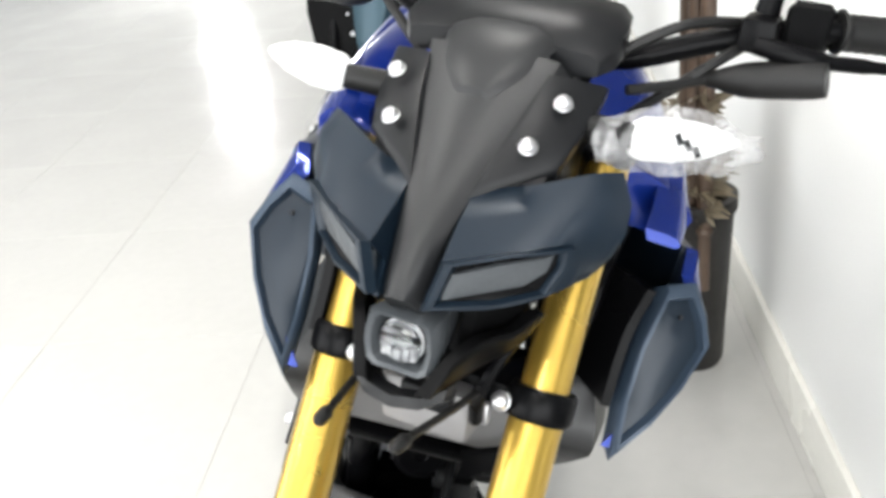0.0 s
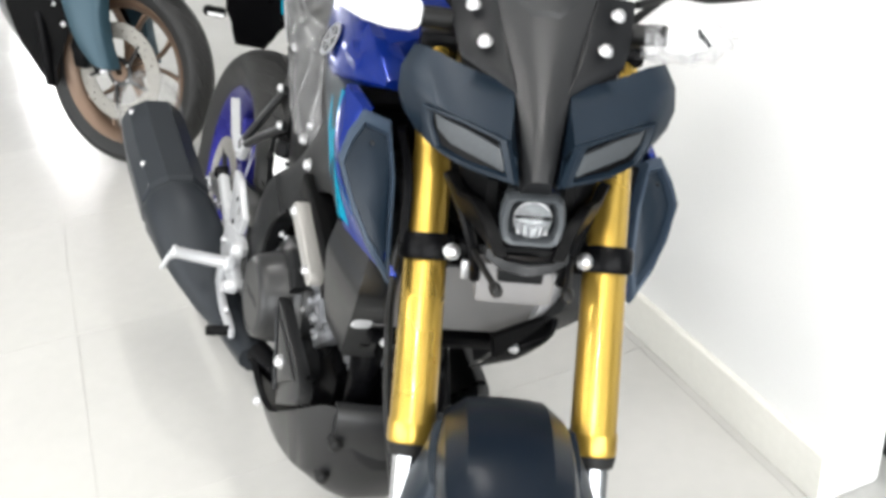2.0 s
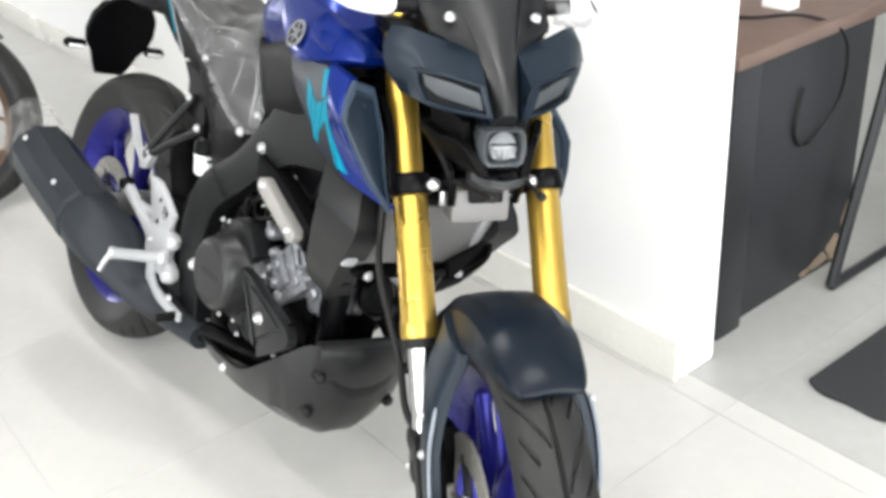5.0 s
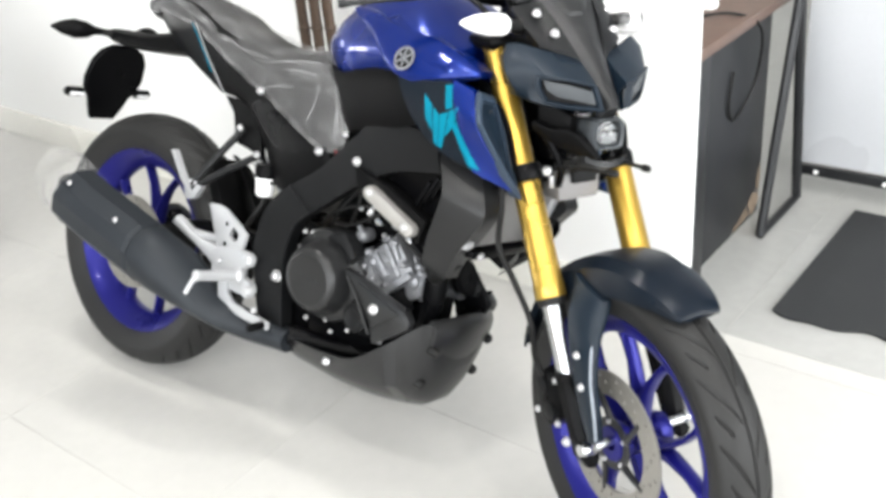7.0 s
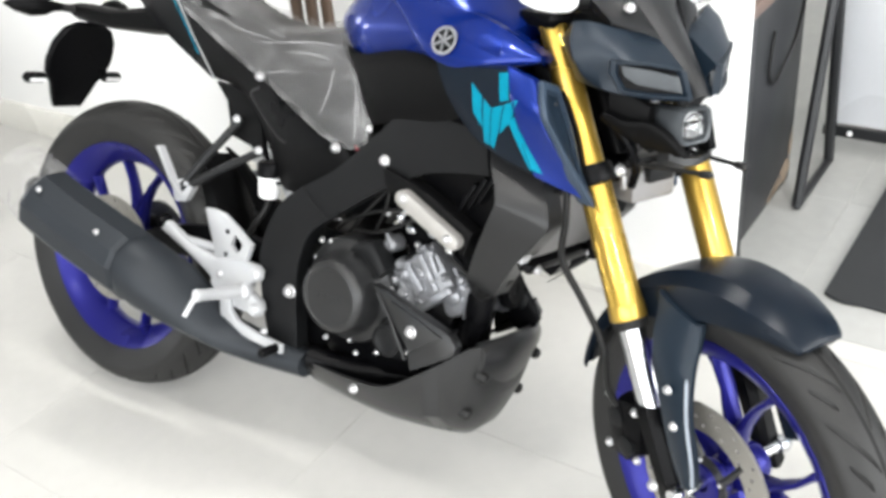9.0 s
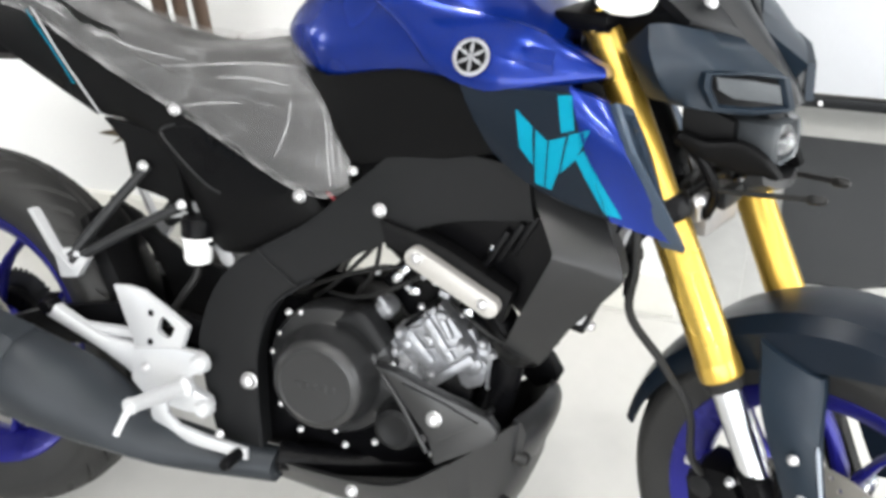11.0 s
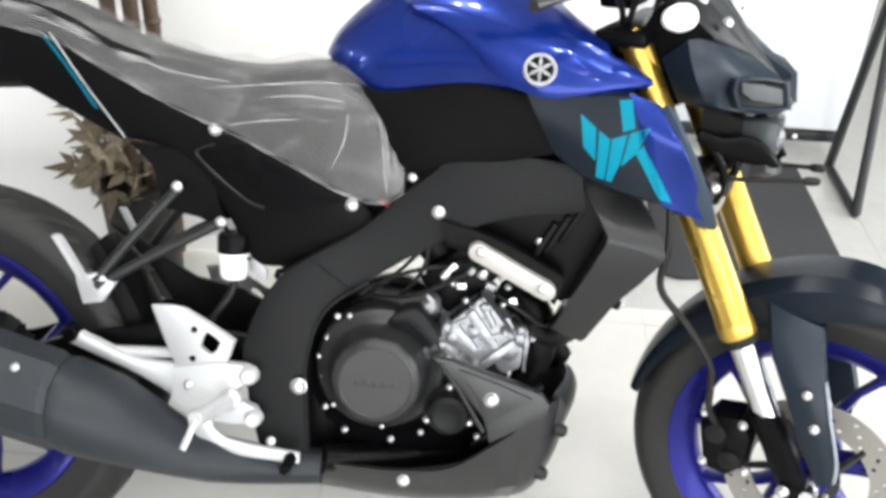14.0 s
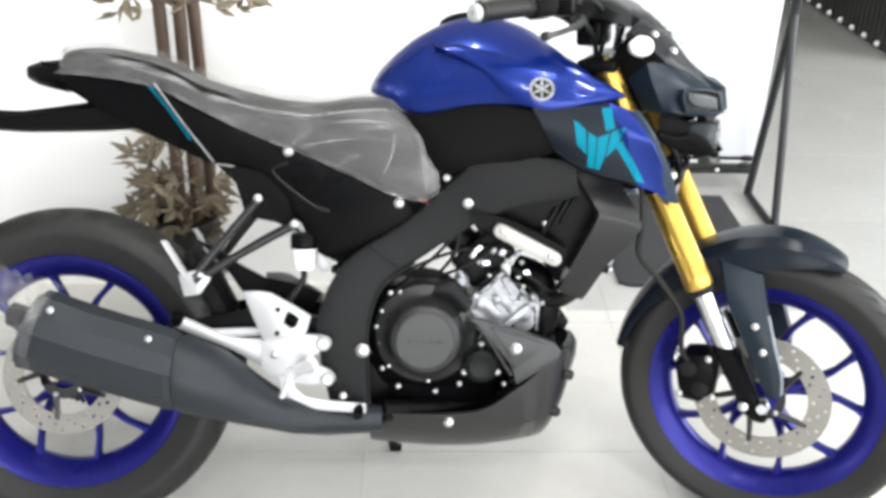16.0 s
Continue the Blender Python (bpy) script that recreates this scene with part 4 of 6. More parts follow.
can = part("silencer", loft(bmesh.new(), [hexa(c, w, h, t) for c, w, h, t in (((0.0, -0.257, 0.438), 0.056, 0.056, 0.024), ((0.006, -0.257, 0.436), 0.063, 0.063, 0.024), ((0.1, -0.249, 0.402), 0.067, 0.065, 0.01), ((0.235, -0.234, 0.356), 0.067, 0.066, 0.004), ((0.245, -0.233, 0.353), 0.064, 0.062, 0.004))]), M["gunmetal"], bike, "matte black silencer", smooth=14)
part("silencer_cone", loft(bmesh.new(), [hexa(c, w, h, t) for c, w, h, t in (((0.246, -0.233, 0.352), 0.063, 0.062, 0.004), ((0.26, -0.231, 0.348), 0.066, 0.065, 0.004), ((0.33, -0.213, 0.320), 0.063, 0.060, -0.006), ((0.385, -0.195, 0.287), 0.052, 0.047, -0.012), ((0.43, -0.178, 0.258), 0.042, 0.034, -0.008), ((0.50, -0.155, 0.240), 0.035, 0.028, 0), ((0.60, -0.14, 0.236), 0.03, 0.024, 0))]), M["gunmetal"], can, "matte black heat shield", smooth=40)
part("outlet", turned((-0.03, -0.262, 0.462), (0.01, -0.262, 0.45), [(0, 0.018), (0.05, 0.021), (1, 0.021)], 18), M["satin"], can)
for p in ((0.055, -0.306, 0.478), (0.212, -0.298, 0.428)):
    bolt(can, p, (0, -0.9, 0.4), 0.006)
bm = bmesh.new()
loft(bm, [[settle(q) for q in s] for s in [hexa((-0.068 + 0.0108 * k, -0.262 + 0.004 * math.sin(k * 2.1), 0.476 - 0.0042 * k + 0.003 * math.cos(k * 3.0)), 0.056 + 0.004 * (k % 2) + 0.001 * k, 0.060 + 0.004 * ((k + 1) % 2) + 0.0008 * k, 0.022) for k in range(10)]], caps=False)
sock = tagged(part("plastic_bag", bm, M["sleeve"], None), "crumpled clear plastic wrap over the silencer end", "plastic bag")
sock.matrix_world = BIKE

# ---- engine
eng = part("crankcase", loft(bmesh.new(), [[Vector((x, w * a, z + h * b)) for a, b in ((-1, -0.5), (-0.7, -1), (0.7, -1), (1, -0.5), (1, 0.5), (0.75, 1), (-0.75, 1), (-1, 0.5))] for x, w, z, h in ((0.56, 0.09, 0.39, 0.09), (0.60, 0.115, 0.375, 0.105), (0.70, 0.12, 0.37, 0.108), (0.775, 0.118, 0.365, 0.095), (0.83, 0.11, 0.35, 0.072), (0.87, 0.10, 0.345, 0.055))]), M["satin"], bike, "black engine crankcase")
for s in (-1, 1):
    cc = part("clutch_cover", turned((0.68, s * 0.10, 0.398), (0.68, s * 0.19, 0.398), [(0, 0.096), (0.3, 0.096), (0.38, 0.092), (0.44, 0.077), (0.5, 0.0725), (0.84, 0.066), (0.93, 0.0635), (0.98, 0.059), (1.0, 0.053), (0.985, 0.0515), (0.985, 0.02)], 48), M["cover_paint"], eng, "round satin black clutch cover")
    for k in range(5):
        part("cover_mark", box((0.654 + 0.013 * k, s * 0.1888, 0.398), (0.008, 0.0015, 0.010), 0.0006), M["cover_paint"], cc, "faint raised mark")
    for i in range(7):
        a = radians(51 * i + 70)
        bolt(cc, (0.68 + 0.092 * math.cos(a), s * 0.132, 0.398 + 0.092 * math.sin(a)), (0, s, 0), 0.0046)
    pump = part("pump_cover", turned((0.785, s * 0.10, 0.343), (0.785, s * 0.168, 0.343), [(0, 0.042), (0.5, 0.04), (0.6, 0.031), (0.9, 0.029), (0.95, 0.022), (0.93, 0.02)], 26), M["heat"], eng)
    for i in range(3):
        a = radians(120 * i + 90)
        bolt(pump, (0.785 + 0.036 * math.cos(a), s * 0.138, 0.343 + 0.036 * math.sin(a)), (0, s, 0), 0.006)
    tri = part("sprocket_guard", plate([(0.757, 0.446), (0.79, 0.441), (0.831, 0.427), (0.88, 0.413), (0.918, 0.400), (0.930, 0.385), (0.927, 0.370), (0.89, 0.345), (0.848, 0.320), (0.842, 0.34), (0.836, 0.358), (0.80, 0.40)], s * 0.128, s * 0.149, 0.004), M["cover_paint"], eng, "triangular satin black cover", body=False)
    part("raised_face", plate([(0.798, 0.430), (0.85, 0.415), (0.905, 0.394), (0.872, 0.372), (0.846, 0.352), (0.828, 0.385)], s * 0.147, s * 0.1535, 0.003), M["cover_paint"], tri)
    part("rib", tube([(0.770, s * 0.150, 0.436), (0.80, s * 0.1505, 0.398), (0.838, s * 0.150, 0.338)], 0.0032, 6), M["shadow"], tri)
    bolt(tri, (0.846, s * 0.1535, 0.389), (0, s, 0), 0.0105)
lean = Matrix.Rotation(radians(-40), 4, "Y")
spot = Matrix.Translation((0.808, 0, 0.447)) @ lean
cyl = part("cylinder", box((0, 0, 0), (0.115, 0.225, 0.085), 0.012, spot), M["alloy"], eng, "rough cast alloy cylinder")
for k, (dx, dz, w, h) in enumerate(((-0.036, 0.004, 0.02, 0.066), (-0.008, 0.006, 0.022, 0.058), (0.024, 0.0, 0.018, 0.07), (0.044, 0.012, 0.012, 0.04))):
    for s in (-1, 1):
        part("cooling_rib", box((0, 0, 0), (w, 0.014, h), 0.006, spot @ Matrix.Translation((dx, s * 0.1125, dz)) @ Matrix.Rotation(radians(6 * k - 8), 4, "Y")), M["alloy"], cyl)
part("cylinder_base", box((0, 0, 0), (0.105, 0.24, 0.014), 0.004, spot @ Matrix.Translation((0, 0, -0.044))), M["alloy"], cyl)
part("gasket_line", box((0, 0, 0), (0.104, 0.232, 0.006), 0.002, spot @ Matrix.Translation((0, 0, 0.04))), M["satin"], cyl)
part("cover_arm", strip([(0.705, 0.495), (0.735, 0.50), (0.768, 0.46)], [(0.69, 0.475), (0.72, 0.47), (0.752, 0.44)], 0.15, 0.15, 0.03, 0.006), M["heat"], eng)
cyl2 = bmesh.new()
for k, (y, w) in enumerate(((-0.06, 0.03), (-0.03, 0.02), (0.0, 0.03), (0.03, 0.02), (0.06, 0.03))):
    box((0, 0, 0), (0.11, w, 0.07), 0.008, Matrix.Translation((0.878, y, 0.43)) @ lean @ Matrix.Translation((0, 0, 0.135)), cyl2)
part("cylinder_head", cyl2, M["satin"], eng, "black cylinder head")
for p, r in (((0.748, -0.125, 0.494), 0.0145), ((0.775, -0.13, 0.468), 0.009), ((0.868, -0.105, 0.428), 0.016), ((0.884, -0.108, 0.462), 0.008), ((0.901, -0.112, 0.452), 0.006)):
    part("engine_plug", turned((p[0], -0.09, p[2]), p, [(0, r), (0.7, r), (0.9, r * 0.8), (1, r * 0.5)], 18), M["alloy"], eng)
for p in ((0.753, -0.128, 0.43), (0.72, -0.125, 0.49), (0.615, -0.135, 0.475), (0.6, -0.13, 0.44), (0.595, -0.13, 0.38), (0.6, -0.13, 0.33), (0.63, -0.13, 0.295), (0.70, -0.13, 0.285), (0.745, -0.13, 0.30), (0.83, -0.13, 0.30), (0.855, -0.10, 0.50), (0.80, -0.11, 0.505), (0.78, -0.11, 0.53), (0.86, -0.11, 0.53), (0.735, -0.11, 0.545)):
    bolt(eng, p, (0, -1, 0), 0.0052)
for pts in ([(0.60, -0.07, 0.48), (0.66, -0.11, 0.52), (0.73, -0.12, 0.55), (0.80, -0.1, 0.56)], [(0.63, -0.08, 0.48), (0.69, -0.118, 0.535), (0.74, -0.12, 0.59), (0.78, -0.1, 0.64)], [(0.66, -0.1, 0.50), (0.72, -0.122, 0.51), (0.79, -0.12, 0.545), (0.87, -0.09, 0.60)], [(0.70, -0.1, 0.5), (0.735, -0.12, 0.55), (0.745, -0.12, 0.60), (0.76, -0.1, 0.65)], [(0.84, -0.11, 0.52), (0.88, -0.125, 0.50), (0.92, -0.11, 0.475), (0.95, -0.09, 0.50)], [(0.86, -0.1, 0.60), (0.91, -0.12, 0.61), (0.96, -0.1, 0.59)]):
    part("cable", tube(curve(pts, 5), 0.0032, 7), M["rubber_black"], eng)
for s in (-1, 1):
    part("inner_panel", strip([(0.80, 0.66), (0.88, 0.675), (0.96, 0.69), (1.0, 0.67)], [(0.83, 0.60), (0.90, 0.575), (0.93, 0.53), (0.98, 0.50)], 0.135, 0.125, 0.01, 0.002, s), M["satin"], bike)
    for k in range(3):
        part("slot", box((0.905 + 0.018 * k, s * 0.14, 0.61 + 0.012 * k), (0.008, 0.01, 0.06), 0.002, Matrix.Rotation(radians(28), 4, "Y")), M["satin"], bike)
for pts in ([(0.86, -0.10, 0.60), (0.895, -0.12, 0.625), (0.925, -0.125, 0.66), (0.935, -0.11, 0.69)], [(0.89, -0.10, 0.575), (0.92, -0.12, 0.605), (0.945, -0.125, 0.64), (0.96, -0.11, 0.68)]):
    part("fuel_hose", tube(curve(pts, 5), 0.0075, 8), M["rubber_black"], eng)
for p, q, r in (((0.918, -0.128, 0.612), (0.932, -0.13, 0.638), 0.008), ((0.897, -0.125, 0.60), (0.902, -0.127, 0.612), 0.009), ((0.94, -0.128, 0.66), (0.945, -0.128, 0.672), 0.009), ((0.82, -0.118, 0.545), (0.826, -0.12, 0.558), 0.008), ((0.765, -0.118, 0.54), (0.772, -0.12, 0.552), 0.007)):
    part("hose_clip", turned(p, q, [(0, r), (0.3, r * 1.1), (0.8, r), (1, r * 0.8)], 12), M["chrome"], eng, "bright metal hose clip")
rng = random.Random(12)
for x, z in ((0.792, 0.53), (0.806, 0.553), (0.834, 0.532), (0.818, 0.506), (0.852, 0.547), (0.868, 0.512), (0.777, 0.556), (0.748, 0.507), (0.842, 0.573), (0.87, 0.56)):
    turn = Matrix.Rotation(radians(rng.uniform(-50, 50)), 4, "Y")
    part("bracket", box((x, -0.118, z), (rng.uniform(0.008, 0.018), 0.012, rng.uniform(0.006, 0.012)), 0.002, turn), M["chrome"] if rng.random() < 0.2 else M["alloy"], eng, "small bright metal bracket")
part("intake_boot", tube([(0.70, 0, 0.60), (0.76, 0, 0.55), (0.80, 0, 0.52)], 0.03, 16), M["rubber_black"], eng)
part("air_box", box((0.74, 0, 0.66), (0.26, 0.2, 0.12), 0.02), M["black"], bike, "black air box")
part("battery_tray", box((0.52, 0, 0.65), (0.2, 0.15, 0.12), 0.015), M["black"], bike)
casting = part("cylinder_front", box((0, 0, 0), (0.05, 0.15, 0.085), 0.012, Matrix.Translation((0.862, -0.018, 0.432)) @ Matrix.Rotation(radians(-25), 4, "Y")), M["alloy"], eng, "rough cast alloy front of the cylinder")
for y, z, r in ((-0.07, 0.445, 0.012), (-0.045, 0.40, 0.015), (-0.02, 0.45, 0.01), (0.01, 0.41, 0.014), (0.045, 0.445, 0.012), (0.07, 0.4, 0.013)):
    part("boss", turned((0.878, y - 0.012, z), (0.914, y - 0.012, z - 0.006), [(0, r * 1.2), (0.6, r), (0.8, r * 0.9), (0.85, r * 0.6), (1, r * 0.55)], 14), M["alloy"], casting)
for y in (-0.082, -0.058, -0.01, 0.025, 0.06):
    part("rib", box((0.897, y - 0.012, 0.43), (0.014, 0.006, 0.07), 0.002), M["alloy"], casting)
rng = random.Random(31)
for k in range(26):
    u, v, w = rng.uniform(-0.052, 0.052), rng.uniform(-0.036, 0.04), rng.uniform(0.004, 0.0095)
    base = spot @ Vector((u, -0.1105, v))
    if k % 3:
        part("boss", turned(base, base + Vector((0, -rng.uniform(0.008, 0.018), 0)), [(0, w * 1.3), (0.6, w), (0.85, w * 0.9), (1, w * 0.5)], 9), M["alloy"], cyl)
    else:
        part("web", box((0, 0, 0), (w * 0.5, 0.016, w * 4), 0.0015, Matrix.Translation(base) @ Matrix.Rotation(rng.uniform(-1.2, 1.2), 4, "Y")), M["alloy"], cyl)
part("gearbox", box((0.555, 0.0, 0.325), (0.12, 0.20, 0.18), 0.02), M["satin"], eng, "black gearbox end of the crankcase")
part("sump", loft(bmesh.new(), [[Vector((x, w * a, z + h * b)) for a, b in ((-1, -0.6), (-0.8, -1), (0.8, -1), (1, -0.6), (1, 1), (-1, 1))] for x, w, z, h in ((0.57, 0.085, 0.305, 0.045), (0.62, 0.10, 0.285, 0.05), (0.74, 0.10, 0.28, 0.05), (0.82, 0.085, 0.295, 0.04))]), M["satin"], eng, "black engine sump")
part("header_pipe", tube(curve([(0.855, -0.05, 0.51), (0.893, -0.068, 0.495), (0.912, -0.075, 0.450), (0.905, -0.072, 0.400), (0.885, -0.06, 0.32), (0.84, -0.04, 0.255), (0.72, -0.09, 0.24), (0.60, -0.14, 0.25)], 6), [0.027] * 25 + [0.021] * 18, 16), M["satin"], bike, "black exhaust header pipe")
for s in (-1, 1):
    ends = [(Vector((0.813, 0.5985)), 90), (Vector((0.911, 0.549)), 270)]
    outline = []
    for c, a0 in ends:
        for k in range(9):
            a = radians(a0 - 27 + 22.5 * k)
            outline.append((c.x + 0.0128 * math.cos(a), c.y + 0.0128 * math.sin(a)))
    stay = part("frame_plate", plate(outline, s * 0.166, s * 0.187, 0.003), M["mount"], bike, "dull silver engine mount plate")
    bolt(stay, (0.817, s * 0.186, 0.60), (0, s, 0), 0.0075)
    bolt(stay, (0.904, s * 0.186, 0.554), (0, s, 0), 0.0075)
    part("mount_arm", strip([(0.76, 0.635), (0.84, 0.612), (0.935, 0.565)], [(0.77, 0.60), (0.85, 0.575), (0.925, 0.525)], 0.165, 0.168, 0.03, 0.002, s), M["black"], bike)

# ---- belly pan
def pan(x, w, zt, zb):
    half = [(0.0, zb - 0.04), (0.3, zb - 0.038), (0.62, zb - 0.018), (0.9, zb + 0.02), (1.0, zt), (0.94, zt), (0.86, zb + 0.03), (0.6, zb), (0.0, zb - 0.025)]
    return [Vector((x, -w * f, z)) for f, z in half] + [Vector((x, w * f, z)) for f, z in half[-2:0:-1]]


pan_rows = curve([(0.575, 0.15, 0.25), (0.65, 0.16, 0.25), (0.72, 0.166, 0.252), (0.79, 0.168, 0.262), (0.85, 0.165, 0.30), (0.90, 0.156, 0.338), (0.932, 0.140, 0.364), (0.950, 0.122, 0.370)], 4)
pan_low = curve([(0.575, 0, 0.203), (0.65, 0, 0.196), (0.72, 0, 0.193), (0.79, 0, 0.195), (0.86, 0, 0.205), (0.91, 0, 0.220), (0.940, 0, 0.265), (0.956, 0, 0.310)], 4)
secs = []
for r, l in zip(pan_rows, pan_low):
    q = pan(r.x, r.y, r.z, l.z)
    secs.append([Vector((r.x + (l.x - r.x) * (r.z - v.z) / (r.z - l.z), v.y, v.z)) for v in q])
bp = part("belly_pan", loft(bmesh.new(), secs), M["cover_paint"], bike, "matte black belly pan")
front_line = [(0.957, 0.378), (0.968, 0.374), (0.975, 0.360), (0.974, 0.342), (0.966, 0.315), (0.952, 0.280), (0.930, 0.236), (0.902, 0.188), (0.887, 0.190), (0.915, 0.238), (0.938, 0.282), (0.952, 0.317), (0.960, 0.342), (0.960, 0.356), (0.955, 0.367)]
part("front_wall", loft(bmesh.new(), [[Vector((x + 0.006 - 0.024 * f * f, 0.124 * f * (1 - 0.3 * max(0, 0.32 - z) / 0.14), z - 0.004 * f * f)) for x, z in front_line] for f in (-1, -0.92, -0.75, -0.5, -0.2, 0.2, 0.5, 0.75, 0.92, 1)]), M["cover_paint"], bp, "matte black front wall of the belly pan with a rounded lip", smooth=50)
for s in (-1, 1):
    bolt(bp, (0.725, s * 0.164, 0.236), (0, s, 0), 0.009)
    for p in ((0.942, 0.142, 0.318), (0.918, 0.14, 0.245)):
        part("rubber_stop", turned((p[0] + 0.002, s * 0.118, p[2]), (p[0] + 0.021, s * 0.118, p[2] - 0.006), [(0, 0.011), (0.8, 0.01), (1, 0.006)], 12), M["rubber_black"], bp)
    for k in range(4):
        part("slot", box((0.845 + 0.022 * k, s * 0.158, 0.318 + 0.025 * k), (0.02, 0.012, 0.006), 0.001, Matrix.Rotation(radians(-42), 4, "Y")), M["satin"], bp)
ear = part("mount_ear", plate([(0.895, 0.40), (0.905, 0.455), (0.918, 0.472), (0.932, 0.458), (0.960, 0.425), (0.974, 0.404), (0.966, 0.386), (0.935, 0.372)], 0.046, 0.058, 0.004), M["satin"], bp, "black mount ear inside the belly pan", body=False)
part("grommet", turned((0.934, 0.047, 0.430), (0.934, 0.036, 0.430), [(0, 0.017), (0.8, 0.0165), (1, 0.013), (0.95, 0.007), (0.6, 0.006)], 18), M["heat"], ear, "dark rubber grommet", body=False)
part("side_stand", tube([(0.60, 0.10, 0.25), (0.61, 0.20, 0.14), (0.615, 0.255, 0.085)], [0.012, 0.011, 0.01], 10), M["satin"], bike, "black side stand, folded out")
part("stand_foot", box((0.62, 0.262, 0.080), (0.026, 0.024, 0.008), 0.003, Matrix.Rotation(radians(18), 4, "X")), M["satin"], bike)


# ---- radiator and its shrouds
rad_m = Matrix.Translation((1.02, -0.006, 0.60)) @ Matrix.Rotation(radians(15), 4, "Y")
rad = part("radiator", box((0, 0, 0), (0.024, 0.215, 0.105), 0.003), M["core"], bike, "grey radiator core", own=True)
rad.matrix_basis = rad_m
fin = None
for k in range(18):
    if fin is None:
        fin = part("fin", box((0, 0, 0), (0.004, 0.212, 0.0016), 0), M["core"], rad, smooth=0)
        ob = fin
    else:
        ob = new("fin", fin.data)
        ob.parent = rad
    ob.location = (0.0106, 0, -0.048 + 0.096 * k / 17)
for s in (-1, 1):
    part("radiator_tank", box((0, s * 0.122, 0), (0.034, 0.028, 0.112), 0.008), M["silver"], rad)
part("radiator_frame", box((0.006, 0.01, -0.068), (0.03, 0.23, 0.016), 0.005), M["satin"], rad)
part("radiator_frame", box((0.0, 0, 0.062), (0.03, 0.24, 0.012), 0.005), M["satin"], rad)
for p in ((0.022, 0.1, -0.068), (0.022, -0.085, -0.068)):
    bolt(rad, p, (1, 0, 0), 0.008)
part("hose", tube(curve([(0.98, -0.12, 0.50), (0.95, -0.12, 0.47), (0.92, -0.10, 0.455), (0.88, -0.07, 0.48)], 5), 0.014, 12), M["rubber_black"], bike)
for s in (-1, 1):
    part("radiator_shroud", shell([
        [(0.944, 0.140, 0.722), (0.985, 0.138, 0.714), (1.022, 0.134, 0.708)],
        [(0.955, 0.158, 0.694), (1.004, 0.155, 0.682), (1.042, 0.148, 0.674)],
        [(0.976, 0.174, 0.660), (1.022, 0.170, 0.650), (1.061, 0.160, 0.640)],
        [(0.986, 0.182, 0.641), (1.030, 0.176, 0.631), (1.068, 0.164, 0.618)],
        [(0.985, 0.182, 0.632), (1.029, 0.175, 0.622), (1.066, 0.163, 0.608)],
        [(0.966, 0.170, 0.590), (1.004, 0.162, 0.580), (1.040, 0.152, 0.574)],
        [(0.945, 0.154, 0.545), (0.980, 0.147, 0.535), (1.010, 0.140, 0.540)],
        [(0.929, 0.138, 0.505), (0.952, 0.132, 0.494), (0.976, 0.126, 0.484)],
        [(0.922, 0.128, 0.494), (0.945, 0.124, 0.484), (0.970, 0.119, 0.475)]], s, 0.045), M["shadow"], bike, "dark grey folded radiator shroud", smooth=50, body=False)
    if s > 0:
        part("lower_duct", strip([(1.03, 0.60), (1.06, 0.56), (1.02, 0.50)], [(0.98, 0.53), (1.0, 0.49), (0.965, 0.45)], [0.15, 0.14, 0.13], [0.13, 0.11, 0.1], 0.01, 0.004, s), M["satin"], bike)
for s in (-1, 1):
    part("inner_cowl", strip([(0.99, 0.83), (1.03, 0.815), (1.065, 0.79)], [(1.02, 0.70), (1.06, 0.69), (1.09, 0.68)], [0.13, 0.125, 0.115], [0.13, 0.125, 0.115], 0.01, 0.002, s), M["satin"], bike)
part("horn_bracket", loft(bmesh.new(), [[Vector((x, y, z)) for y, z in ((0.045, 0.545), (0.125, 0.582), (0.12, 0.57), (0.06, 0.515))] for x in (1.045, 1.056)]), M["satin"], bike, "black triangular bracket")
part("horn", turned((0.912, 0.012, 0.452), (0.940, 0.012, 0.457), [(0, 0.025), (0.4, 0.036), (0.8, 0.036), (1, 0.028), (0.97, 0.010), (0.9, 0.008)], 28), M["satin"], bike, "round black horn", body=False)
part("head_tube", turned(HEAD + STEM * 0.45, HEAD + STEM * 0.70, [(0, 0.032), (1, 0.032)], 18), M["satin"], bike)
part("main_tube", tube([(1.0, 0, 0.80), (0.9, 0, 0.76), (0.8, 0, 0.74)], 0.04, 12), M["satin"], bike)

# ---- fork (turned with the bars)
def fork_at(z, dx=0.0):
    return 1.151 + dx + (0.70 - z) * 0.4685


